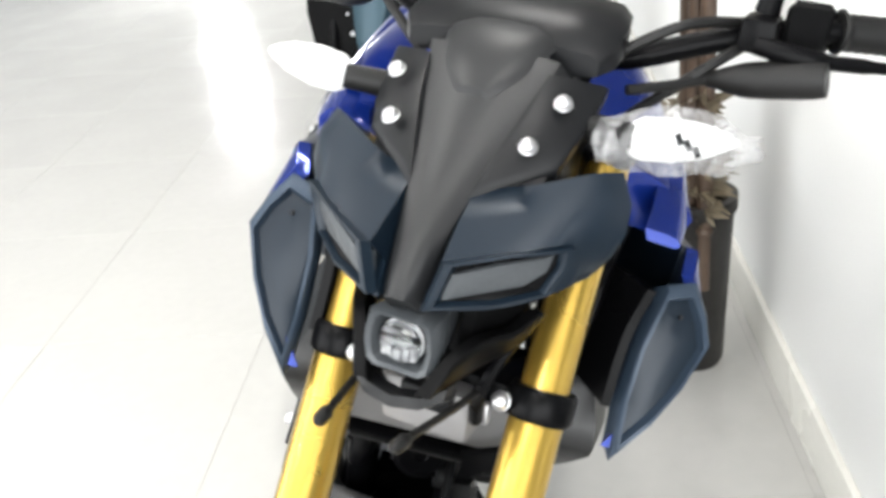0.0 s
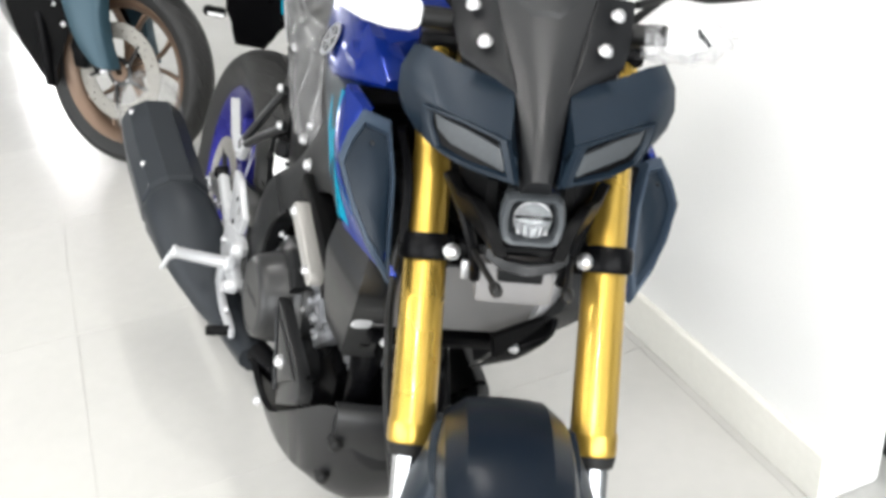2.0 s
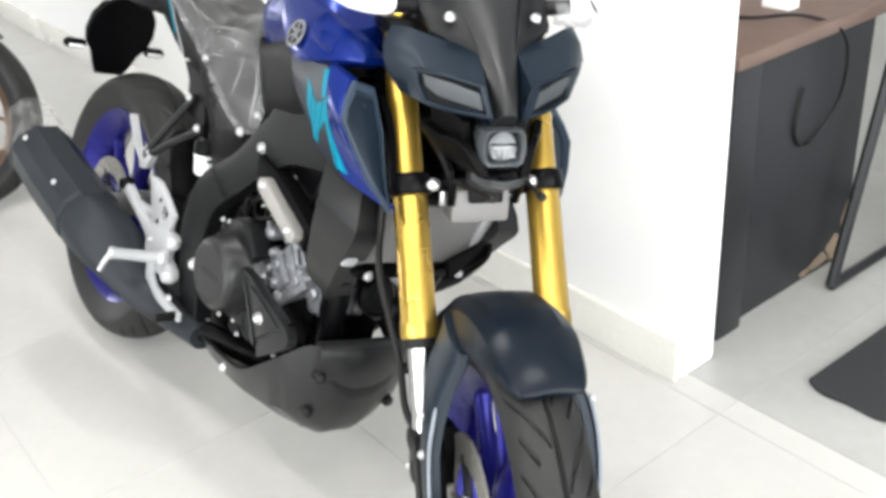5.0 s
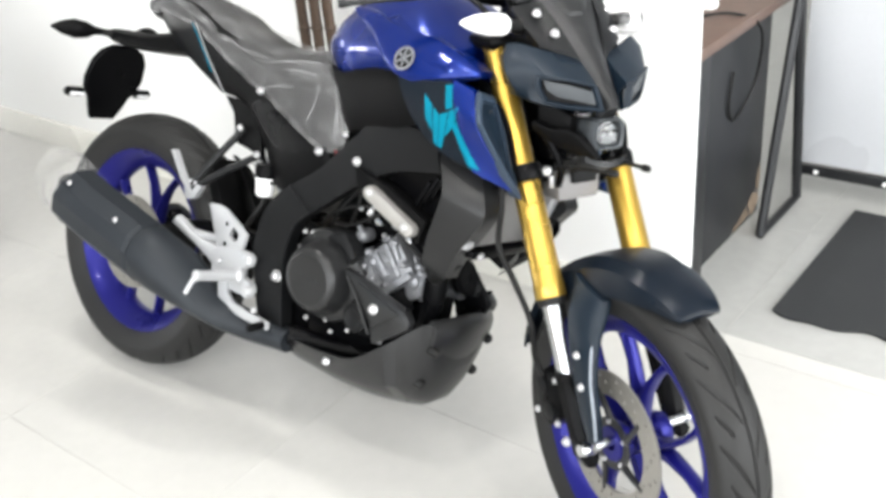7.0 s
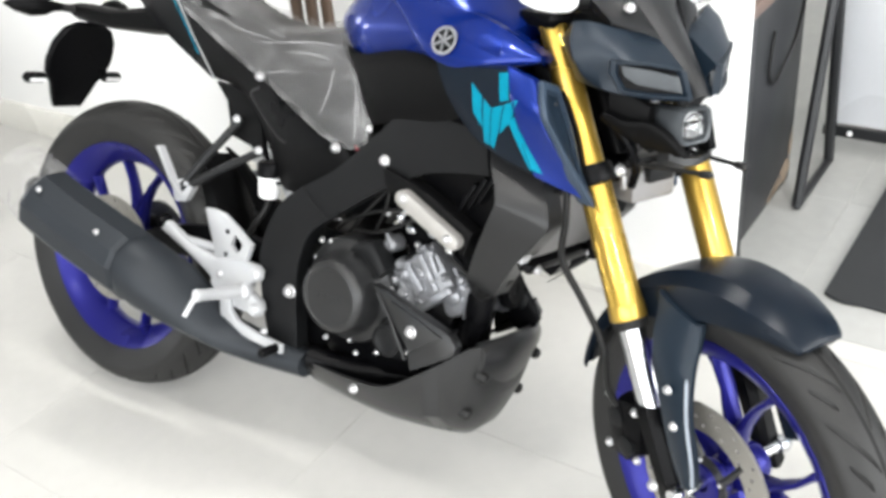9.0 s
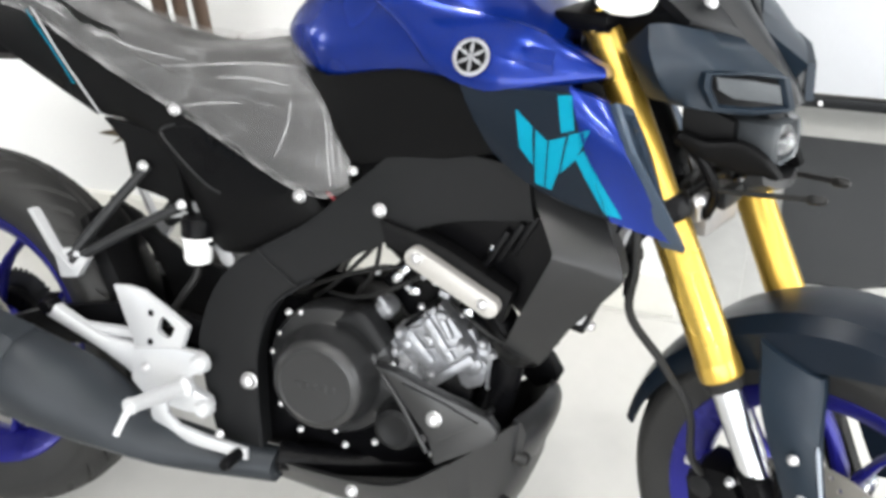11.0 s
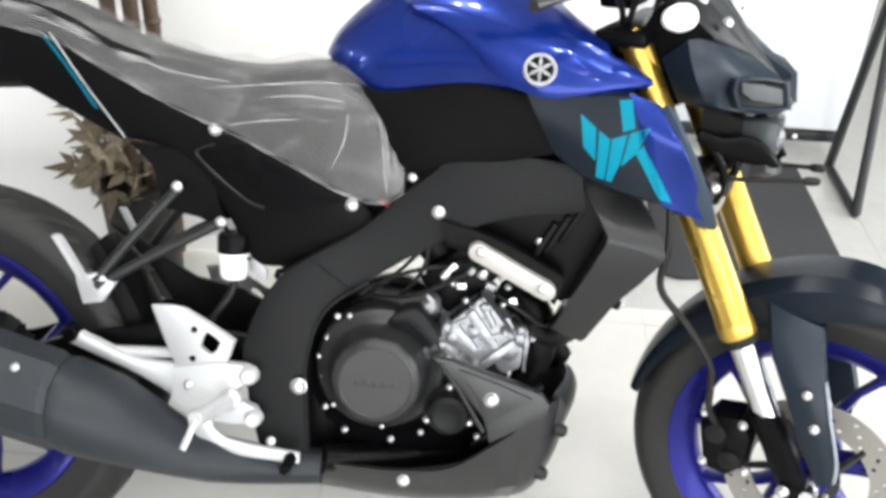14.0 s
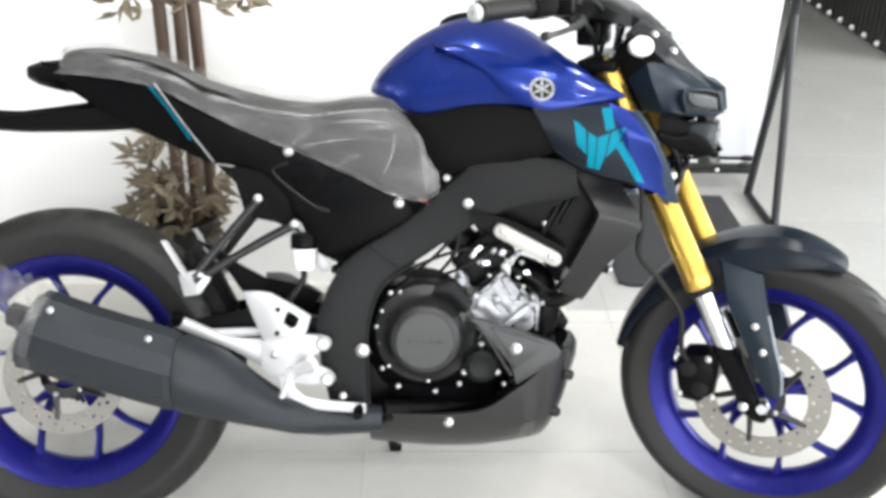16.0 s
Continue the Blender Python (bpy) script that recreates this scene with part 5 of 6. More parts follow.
for s in (-1, 1):
    y = s * 0.1
    p = lambda z: (fork_at(z), y, z)
    leg = part("fork_tube", turned(p(0.519), p(0.915), [(0, 0.0250), (0.008, 0.0266), (0.012, 0.0272), (0.055, 0.0272), (0.062, 0.0266), (0.066, 0.0256), (0.5, 0.0245), (0.51, 0.0222), (0.97, 0.0218), (0.985, 0.021), (1, 0.021)], 28), M["gold"], bike, "gold anodised fork tube", True)
    part("fork_stanchion", turned(p(0.385), p(0.525), [(0, 0.0195), (1, 0.0195)], 24), M["chrome"], leg, "polished fork stanchion")
    part("dust_seal", turned(p(0.509), p(0.521), [(0, 0.024), (1, 0.027)], 24), M["rubber_black"], leg)
    part("fork_foot", loft(bmesh.new(), [[Vector((fork_at(z, dx) + a * w, y + b * w * 0.9, z)) for a, b in ((-1, -0.5), (-0.5, -1), (0.5, -1), (1, -0.5), (1, 0.5), (0.5, 1), (-0.5, 1), (-1, 0.5))] for z, w, dx in ((0.265, 0.012, 0.004), (0.28, 0.022, 0.002), (0.32, 0.022, 0), (0.37, 0.023, 0), (0.405, 0.024, 0), (0.411, 0.021, 0))]), M["satin"], leg, "black fork foot")
    part("fork_cap", turned(p(0.915), p(0.935), [(0, 0.024), (0.5, 0.022), (0.6, 0.015), (1, 0.013)], 6), M["gold"], leg)
    for z in (0.715,):
        ring = part("clamp", turned(p(z - 0.0132), p(z + 0.0132), [(0, 0.0285), (0.15, 0.031), (0.85, 0.031), (1, 0.0285)], 26), M["satin"], leg, "black fork clamp")
        bolt(ring, (fork_at(z) + 0.027, s * 0.072, z + 0.008), (0.9, 0, 0.4), 0.0088)
    part("axle_bolt", turned((1.362, y, 0.299), (1.362, y + s * 0.026, 0.299), [(0, 0.014), (0.6, 0.014), (1, 0.01)], 14), M["chrome"], leg)
    bolt(leg, (fork_at(0.30) - 0.01, y + s * 0.026, 0.30), (0, s, 0), 0.009)
part("lower_yoke", box((fork_at(0.715) - 0.035, 0, 0.709), (0.075, 0.17, 0.03), 0.01, None), M["satin"], bike, "", True)
part("yoke_boss", box((fork_at(0.69) - 0.01, 0, 0.688), (0.05, 0.088, 0.05), 0.009), M["core"], bike, "bare alloy boss of the lower yoke", True)
part("hose_guide", box((fork_at(0.70) + 0.022, 0.004, 0.706), (0.016, 0.05, 0.022), 0.004), M["heat"], bike, "small black hose guide", True)
for s in (-1, 1):
    part("guide_tab", box((fork_at(0.70) + 0.012, s * 0.056, 0.700), (0.008, 0.009, 0.022), 0.003), M["screw"], bike, "small bright metal tab", True)
part("upper_yoke", box((fork_at(0.93) - 0.01, 0, 0.925), (0.075, 0.25, 0.024), 0.01), M["satin"], bike, "black upper yoke", True)
part("axle", turned((1.362, -0.12, 0.299), (1.362, 0.12, 0.299), [(0, 0.009), (1, 0.009)], 14), M["chrome"], bike, "", True)

FACE_SHIFT = FURTHER
# ---- front mudguard
C = (1.362, 0, 0.288)
rows = [(65, 0.303, 0.038, 0.008), (66, 0.307, 0.044, 0.012), (69, 0.3125, 0.051, 0.020), (74, 0.318, 0.058, 0.030), (81, 0.324, 0.066, 0.045), (90, 0.328, 0.068, 0.058), (100, 0.327, 0.07, 0.064), (110, 0.323, 0.07, 0.064), (120, 0.319, 0.068, 0.056), (130, 0.315, 0.064, 0.045), (142, 0.311, 0.058, 0.034), (154, 0.307, 0.053, 0.026), (166, 0.304, 0.048, 0.02)]
mud = part("front_mudguard", loft(bmesh.new(), [guard(C, p.y, radians(p.x), p.z, q.y) for p, q in zip(curve([(a, R, w) for a, R, w, d in rows], 3), curve([(a, d, 0) for a, R, w, d in rows], 3))]), M["ink"], bike, "matte grey-blue front mudguard", True, 24)
for s in (-1, 1):
    lg = part("mudguard_leg", strip([(1.267, 0.572), (1.272, 0.553), (1.288, 0.50), (1.322, 0.43), (1.350, 0.365), (1.374, 0.322)], [(1.347, 0.548), (1.352, 0.53), (1.362, 0.485), (1.377, 0.43), (1.394, 0.37), (1.396, 0.328)], [0.072, 0.078, 0.1, 0.112, 0.114, 0.112], [0.072, 0.078, 0.1, 0.115, 0.117, 0.114], 0.014, 0.006, s, edge=0.05), M["navy"], mud, "dark grey-blue fork cover of the mudguard")
    # highlight on the cover's front edge, painted as a thin pale tube
    part("edge_trim", tube(curve([(1.364, s * 0.106, 0.484), (1.379, s * 0.117, 0.43), (1.396, s * 0.119, 0.37), (1.398, s * 0.116, 0.332)], 5), [0.0012] + [0.0026] * 14 + [0.0012], 7), M["edge_glint"], lg, "pale highlight painted on the front edge of the cover")
    bolt(lg, (1.343, s * 0.118, 0.463), (0, s, 0), 0.007)
    bolt(lg, (1.36, s * 0.12, 0.414), (0, s, 0), 0.007)
cal = part("brake_caliper", loft(bmesh.new(), [[Vector((1.235 + 0.042 * a * f, y, 0.335 + 0.05 * b * f)) for a, b in ((-0.6, -1), (0.3, -1.1), (0.95, -0.6), (1, 0.5), (0.6, 1.1), (-0.4, 1), (-0.9, 0.4))] for y, f in ((-0.04, 0.8), (-0.05, 1), (-0.085, 1), (-0.098, 0.9), (-0.104, 0.55))]), M["satin"], bike, "black brake caliper", True)
for p in ((1.225, -0.104, 0.355), (1.25, -0.104, 0.315)):
    part("piston_cap", turned((p[0], -0.098, p[2]), (p[0], -0.109, p[2]), [(0, 0.017), (0.8, 0.016), (1, 0.008)], 16), M["heat"], cal)
for p in ((1.205, -0.1, 0.385), (1.262, -0.1, 0.378), (1.272, -0.1, 0.30), (1.21, -0.1, 0.30)):
    bolt(cal, p, (0, -1, 0), 0.007)
FACE_SHIFT = Matrix()
part("brake_hose", tube(curve([(1.08, -0.08, 0.80), (1.12, -0.125, 0.72), (1.13, -0.135, 0.65), (1.125, -0.135, 0.585), (1.17, -0.13, 0.53), (1.205, -0.12, 0.47), (1.208, -0.11, 0.40), (1.22, -0.1, 0.37)], 6), 0.0055, 8), M["rubber_black"], bike, "black brake hose", True)
FACE_SHIFT = Matrix.Translation((-0.007, 0.0025, 0.003))

# ---- face: two brows, spine, lamp, chin (turned with the bars)
def brow(pts_out, s, grow=0.0):
    return [Vector((x + grow, s * y, z)) for x, y, z in pts_out]


def lid(rings, s, bm=None):
    """A shell built from rings of points that run round one half of the face."""
    return loft(bm or bmesh.new(), [[Vector((x, s * y, z)) for x, y, z in r] for r in rings])


for s in (-1, 1):
    # outer skin: from the top inner corner out over the brow and back along the lower edge
    upper = curve([(1.186, 0.028, 0.908), (1.170, 0.07, 0.917), (1.148, 0.112, 0.930), (1.133, 0.131, 0.931)], 5)
    crest = curve([(1.214, 0.028, 0.890), (1.194, 0.078, 0.902), (1.163, 0.126, 0.914), (1.141, 0.1435, 0.909)], 5)
    brim = curve([(1.247, 0.031, 0.869), (1.224, 0.077, 0.880), (1.190, 0.116, 0.887), (1.150, 0.1445, 0.887)], 5)
    fold = curve([(1.236, 0.022, 0.850), (1.213, 0.062, 0.858), (1.186, 0.102, 0.864), (1.156, 0.138, 0.868)], 5)
    lowr = curve([(1.252, 0.019, 0.826), (1.228, 0.067, 0.831), (1.196, 0.100, 0.838), (1.160, 0.124, 0.848)], 5)
    back = curve([(1.205, 0.018, 0.822), (1.185, 0.06, 0.826), (1.155, 0.09, 0.834), (1.124, 0.115, 0.846)], 5)
    btop = curve([(1.146, 0.026, 0.890), (1.132, 0.065, 0.893), (1.108, 0.105, 0.902), (1.098, 0.122, 0.902)], 5)
    face = part("brow", lid([[r[i] for r in (upper, crest, brim, fold, lowr, back, btop)] for i in range(len(upper))], s), M["navy"], bike, "matte grey-blue brow panel of the headlamp cowl", True, 62)
    # eye: recessed dark socket with a light strip and a raised rim
    rim = [(1.249, 0.033, 0.870), (1.224, 0.077, 0.881), (1.192, 0.1155, 0.884), (1.190, 0.114, 0.868), (1.197, 0.102, 0.842), (1.229, 0.066, 0.834), (1.255, 0.0215, 0.830)]
    mid = Vector((1.219, 0.073, 0.860))
    n = Vector((0.8, 0.5, 0.1)).normalized()
    rv = [Vector(p) for p in rim]
    ring = [[p - n * 0.004 for p in rv], [p + n * 0.006 for p in rv], [p.lerp(mid, 0.12) + n * 0.007 for p in rv], [p.lerp(mid, 0.22) + n * 0.002 for p in rv], [p.lerp(mid, 0.25) - n * 0.006 for p in rv]]
    bm = bmesh.new()
    loft(bm, [[Vector((q.x, s * q.y, q.z)) for q in r] for r in ring], caps=False)
    part("eye_rim", bm, M["navy"], face, "grey rim of the position lamp")
    bm = bmesh.new()
    loft(bm, [[Vector((q.x, s * q.y, q.z)) for q in r] for r in ([p.lerp(mid, 0.22) - n * 0.006 for p in rv], [p.lerp(mid, 0.22) + n * 0.0015 for p in rv], [p.lerp(mid, 0.5) + n * 0.001 for p in rv])])
    part("eye_socket", bm, M["satin"], face)
    bm = bmesh.new()
    glow = [Vector(p) for p in ((1.238, 0.0365, 0.860), (1.218, 0.068, 0.870), (1.199, 0.096, 0.876), (1.201, 0.093, 0.863), (1.210, 0.081, 0.853), (1.239, 0.036, 0.841))]
    gm = Vector((1.219, 0.067, 0.864))
    loft(bm, [[Vector((q.x, s * q.y, q.z)) for q in r] for r in ([p.lerp(gm, -0.16) - n * 0.004 for p in glow], [p.lerp(gm, -0.16) + n * 0.008 for p in glow], [p.lerp(gm, 0.1) + n * 0.0105 for p in glow])])
    part("position_lamp", bm, M["lens"], face, "smoked position lamp strip")
    # bracket with two bolts beside the screen
    upr = [(1.092, 0.098, 0.985), (1.128, 0.094, 0.957), (1.158, 0.084, 0.93), (1.178, 0.05, 0.912), (1.192, 0.03, 0.896)]
    inn = [(1.118, 0.054, 0.993), (1.146, 0.046, 0.966), (1.171, 0.036, 0.937), (1.185, 0.03, 0.919), (1.197, 0.024, 0.902)]
    bm = bmesh.new()
    nn = Vector((0.55, 0.2, 0.8)).normalized()
    loft(bm, [[Vector((q.x, s * q.y, q.z)) for q in (Vector(a) - nn * 0.014, Vector(a) - nn * 0.002, Vector(a).lerp(Vector(b), 0.1), Vector(a).lerp(Vector(b), 0.9), Vector(b) - nn * 0.002, Vector(b) - nn * 0.014)] for a, b in zip(upr, inn)])
    br = part("screen_bracket", bm, M["grey"], bike, "dark grey screen bracket with two bolts", True)
    bolt(br, (1.134, s * 0.074, 0.975), (nn.x, s * nn.y, nn.z), 0.0078)
    bolt(br, (1.167, s * 0.0605, 0.945), (nn.x, s * nn.y, nn.z), 0.0078)
    # turn lamps
    root, end = (Vector((1.128, s * 0.125, 0.959)), Vector((1.12, s * 0.212, 0.966))) if s < 0 else (Vector((1.118, 0.126, 0.954)), Vector((1.066, 0.204, 0.954)))
    wing = part("front_indicator", turned(root, end, [(0, 0.009), (0.04, 0.014), (0.12, 0.0175), (0.4, 0.0182), (0.7, 0.014), (0.92, 0.0065), (1, 0.002)], 20), M["white"], bike, "front indicator wrapped in white foam", True)
    part("stalk", tube([(1.09, s * 0.06, 0.95), (1.115, s * 0.1, 0.955), (1.128, s * 0.128, 0.959)], [0.014, 0.012, 0.011], 10), M["rubber_black"], wing)

# spine from the screen down to the lamp
def spine(x, z, w, h):
    return [Vector((x - 0.02 * h, -w * 1.15, z - 0.02 * h)), Vector((x, -w, z)), Vector((x + 0.006, -w * 0.55, z + 0.004)), Vector((x + 0.007, 0, z + 0.005)), Vector((x + 0.006, w * 0.55, z + 0.004)), Vector((x, w, z)), Vector((x - 0.02 * h, w * 1.15, z - 0.02 * h)), Vector((x - 0.035, 0, z - 0.03))]


part("face_spine", loft(bmesh.new(), [spine(*r) for r in ((1.105, 1.0, 0.058, 1), (1.13, 0.973, 0.05, 1), (1.158, 0.943, 0.039, 1), (1.185, 0.912, 0.03, 1), (1.215, 0.879, 0.022, 1), (1.242, 0.847, 0.016, 1), (1.252, 0.829, 0.013, 1))]), M["graphite"], bike, "matte dark grey spine of the headlamp cowl", True)
# grey bowl of the fly screen and hood of the instrument
part("fly_screen", loft(bmesh.new(), [[Vector((x, w * a, z + h * b)) for a, b in ((-1, 0), (-0.9, 0.5), (-0.5, 0.9), (0, 1), (0.5, 0.9), (0.9, 0.5), (1, 0), (0.6, -0.6), (0, -0.8), (-0.6, -0.6))] for x, w, z, h in ((1.05, 0.056, 1.016, 0.008), (1.08, 0.053, 1.012, 0.0095), (1.107, 0.045, 1.000, 0.0105), (1.129, 0.032, 0.984, 0.009), (1.144, 0.016, 0.971, 0.006))]), M["graphite"], bike, "smooth dark grey fly screen", True)
part("instrument_hood", loft(bmesh.new(), [[Vector((x, w * a, z + h * b)) for a, b in ((-1, -0.6), (-1, 0.4), (-0.9, 0.8), (-0.5, 1), (0.5, 1), (0.9, 0.8), (1, 0.4), (1, -0.6), (0.7, -1), (-0.7, -1))] for x, w, z, h in ((0.985, 0.07, 1.015, 0.02), (1.01, 0.088, 1.02, 0.022), (1.05, 0.096, 1.016, 0.022), (1.078, 0.096, 1.006, 0.017), (1.092, 0.086, 0.998, 0.012))]), M["grey"], bike, "black instrument hood", True)
part("display", box((0.99, 0, 1.03), (0.05, 0.12, 0.008), 0.003, Matrix.Rotation(radians(-25), 4, "Y")), M["lens"], bike, "dark instrument display", True)
part("cowl_back", box((1.10, 0, 0.90), (0.12, 0.17, 0.12), 0.03, Matrix.Rotation(radians(35), 4, "Y")), M["satin"], bike, "", True)

# projector lamp under the face
LX, LZ = 1.235, 0.787
lamp = part("headlamp", loft(bmesh.new(), [[Vector((LX + x, w * a, LZ + h * b)) for a, b in ((-0.7, -1), (0.7, -1), (0.93, -0.8), (1, -0.4), (1.04, 0.0), (1, 0.4), (0.9, 0.85), (0.7, 1), (-0.7, 1), (-0.9, 0.85), (-1, 0.4), (-1.04, 0.0), (-1, -0.4), (-0.93, -0.8))] for x, w, h in ((-0.07, 0.02, 0.02), (-0.012, 0.0315, 0.0265), (0.006, 0.032, 0.027), (0.013, 0.0290, 0.0245), (0.011, 0.0245, 0.0215), (-0.010, 0.0185, 0.0165))]), M["lens"], bike, "small projector headlamp in an eight-sided smoky grey housing", True)
part("reflector", turned((LX - 0.014, 0, LZ), (LX + 0.004, 0, LZ), [(0, 0.006), (0.3, 0.014), (0.95, 0.0195), (1, 0.0175)], 24), M["silver"], lamp)
for k in range(5):
    part("led", box((LX + 0.0075, -0.0130 + 0.0065 * k, LZ - 0.007 - 0.003 * (1 - abs(k - 2) / 2)), (0.006, 0.0048, 0.0125), 0.001), M["silver"], lamp, "small bright lamp facet")
part("divider", box((LX + 0.008, 0, LZ + 0.004), (0.004, 0.036, 0.0022), 0.0008), M["satin"], lamp)
part("lens", turned((LX + 0.006, 0, LZ), (LX + 0.019, 0, LZ - 0.001), [(0, 0.0190), (0.35, 0.0172), (0.75, 0.0105), (1, 0.002)], 24), M["glass"], lamp, "clear domed lamp lens")
for s in (-1, 1):
    part("chin_panel", strip([(1.155, 0.803), (1.182, 0.793), (1.213, 0.794), (1.235, 0.78), (1.256, 0.752)], [(1.147, 0.788), (1.177, 0.770), (1.198, 0.757), (1.225, 0.750), (1.249, 0.748)], [0.088, 0.077, 0.062, 0.048, 0.034], [0.086, 0.072, 0.054, 0.041, 0.032], 0.012, 0.002, s), M["black"], bike, "dark grey chin panel beside the headlamp", True)
    part("chin_back", strip([(1.15, 0.83), (1.175, 0.825), (1.20, 0.812)], [(1.15, 0.78), (1.175, 0.765), (1.20, 0.745)], [0.075, 0.06, 0.045], [0.07, 0.056, 0.042], 0.01, 0.002, s), M["black"], bike, "", True)
    part("chin_stay", tube(curve([(1.15, s * 0.085, 0.80), (1.175, s * 0.066, 0.765), (1.187, s * 0.052, 0.725), (1.175, s * 0.047, 0.69)], 5), 0.0065, 8), M["satin"], bike, "", True)
    part("cable_end", tube([(1.175, s * 0.055, 0.728), (1.235, s * 0.045, 0.732), (1.295, s * 0.035, 0.737)], 0.0035, 7), M["rubber_black"], bike, "", True)
    part("connector", turned((1.29, s * 0.036, 0.7365), (1.312, s * 0.033, 0.738), [(0, 0.004), (0.2, 0.0062), (0.8, 0.006), (1, 0.003)], 10), M["rubber_black"], bike, "loose cable connector", True)
part("chin_lip", loft(bmesh.new(), [[Vector((x, y, z)), Vector((x + 0.02, y, z + 0.004)), Vector((x + 0.022, y, z - 0.006)), Vector((x, y, z - 0.016))] for y, x, z in ((-0.042, 1.218, 0.75), (-0.025, 1.23, 0.742), (0, 1.234, 0.739), (0.025, 1.23, 0.742), (0.042, 1.218, 0.75))]), M["graphite"], bike, "", True)

# ---- handlebar
part("handlebar", tube(curve([(0.89, -0.352, 1.03), (0.95, -0.25, 1.034), (0.985, -0.17, 1.02), (1.005, -0.08, 0.99), (1.008, 0, 0.988), (1.005, 0.08, 0.99), (0.985, 0.17, 1.02), (0.95, 0.25, 1.034), (0.89, 0.352, 1.03)], 6), 0.0112, 12), M["satin"], bike, "black handlebar", True)
part("bar_clamp", box((1.008, 0, 0.975), (0.05, 0.1, 0.05), 0.01), M["satin"], bike, "", True)
for s in (-1, 1):
    d = Vector((-0.061, 0.102, -0.004)).normalized()
    d = Vector((d.x, s * d.y, d.z))
    inner, outer = Vector((0.95, s * 0.25, 1.034)), Vector((0.893, s * 0.347, 1.03))
    grip = part("grip", turned(inner, outer, [(0, 0.018), (0.02, 0.02), (0.06, 0.0165)] + [(0.08 + 0.04 * k, 0.0168 if k % 2 else 0.0158) for k in range(21)] + [(0.92, 0.0165), (0.95, 0.019), (1, 0.018)], 18), M["rubber_black"], bike, "black ribbed rubber grip", True)
    part("bar_end", turned(outer, outer + d * 0.012, [(0, 0.0150), (0.3, 0.0155), (0.9, 0.0145), (1, 0.011), (0.95, 0.0045), (0.5, 0.004)], 18), M["silver"], grip, "silver bar end")
    sw = part("switch_box", loft(bmesh.new(), [[inner - d * (0.004 + l) + u * r for u in (Vector((0.7, 0, 0.9)), Vector((1.1, 0, 0.2)), Vector((0.9, 0, -0.8)), Vector((-0.2, 0, -1.1)), Vector((-1.0, 0, -0.6)), Vector((-0.9, 0, 0.6)), Vector((0, 0, 1.05)))] for l, r in ((0, 0.016), (0.005, 0.021), (0.036, 0.022), (0.042, 0.016))]), M["black"], bike, "black switch box", True)
    part("switch", box(inner - d * 0.022 + Vector((-0.02, 0, 0.008)), (0.01, 0.012, 0.008), 0.002), M["white"], sw)
    perch = inner - d * 0.065
    if s < 0:
        grasp = [(1.004, -0.176, 1.010), (1.026, -0.1795, 1.007), (1.034, -0.245, 1.003), (1.026, -0.325, 0.998), (1.011, -0.3735, 0.995)]
    else:
        grasp = [perch + Vector((0.03, 0, -0.012)), perch + d * 0.05 + Vector((0.055, 0, -0.016)), perch + d * 0.09 + Vector((0.054, 0, -0.017)), perch + d * 0.13 + Vector((0.052, 0, -0.0176)), perch + d * 0.175 + Vector((0.045, 0, -0.0176))]
    lv = part("lever", tube(curve(grasp, 4), [0.009] * 6 + [0.0065] * 4 + [0.0052] * 5 + [0.008, 0.0075], 10), M["shadow"] if s < 0 else M["satin"], bike, "dark hand lever with a ball end", True)
    part("lever_perch", box(perch + Vector((0.012, 0, -0.006)), (0.045, 0.03, 0.03), 0.007), M["satin"], lv)
    part("mirror_stem", tube([perch + Vector((0, 0, 0.01)), perch + Vector((0.004, s * 0.006, 0.05)), perch + Vector((0.0, s * 0.02, 0.13))], [0.011, 0.007, 0.006], 10), M["satin"], bike, "black mirror stem", True)
boot = part("lever_boot", tube(curve([(1.012, 0.160, 0.987), (1.014, 0.172, 0.990), (1.015, 0.19, 0.993), (1.017, 0.225, 1.0), (1.019, 0.256, 1.006)], 3), [0.006, 0.007, 0.008, 0.0095, 0.011, 0.0125, 0.0145, 0.0155, 0.016, 0.016, 0.016, 0.0155, 0.014], 14), M["rubber_black"], bike, "black rubber boot over the clutch lever joint", True)
part("clutch_rod", tube([(1.064, 0.106, 0.978), (1.035, 0.138, 0.983), (1.012, 0.162, 0.988)], 0.0048, 8), M["rubber_black"], boot)
master = part("brake_master", turned((1.0, -0.16, 1.03), (1.0, -0.16, 1.066), [(0, 0.016), (0.1, 0.021), (0.85, 0.022), (1, 0.02)], 20), M["satin"], bike, "black brake fluid cup", True)
for pts in ([(0.985, -0.18, 1.035), (1.03, -0.13, 1.04), (1.045, -0.07, 0.99), (1.02, -0.05, 0.9)], [(0.985, 0.18, 1.035), (1.04, 0.13, 1.03), (1.05, 0.06, 0.97), (1.02, 0.05, 0.88)], [(0.97, -0.2, 1.03), (1.02, -0.14, 1.0), (1.03, -0.08, 0.94), (1.0, -0.06, 0.86)], [(0.97, 0.2, 1.03), (1.02, 0.15, 0.99), (1.03, 0.09, 0.93), (1.0, 0.06, 0.85)]):
    part("control_cable", tube(curve(pts, 6), 0.005, 8), M["rubber_black"], bike, "", True)

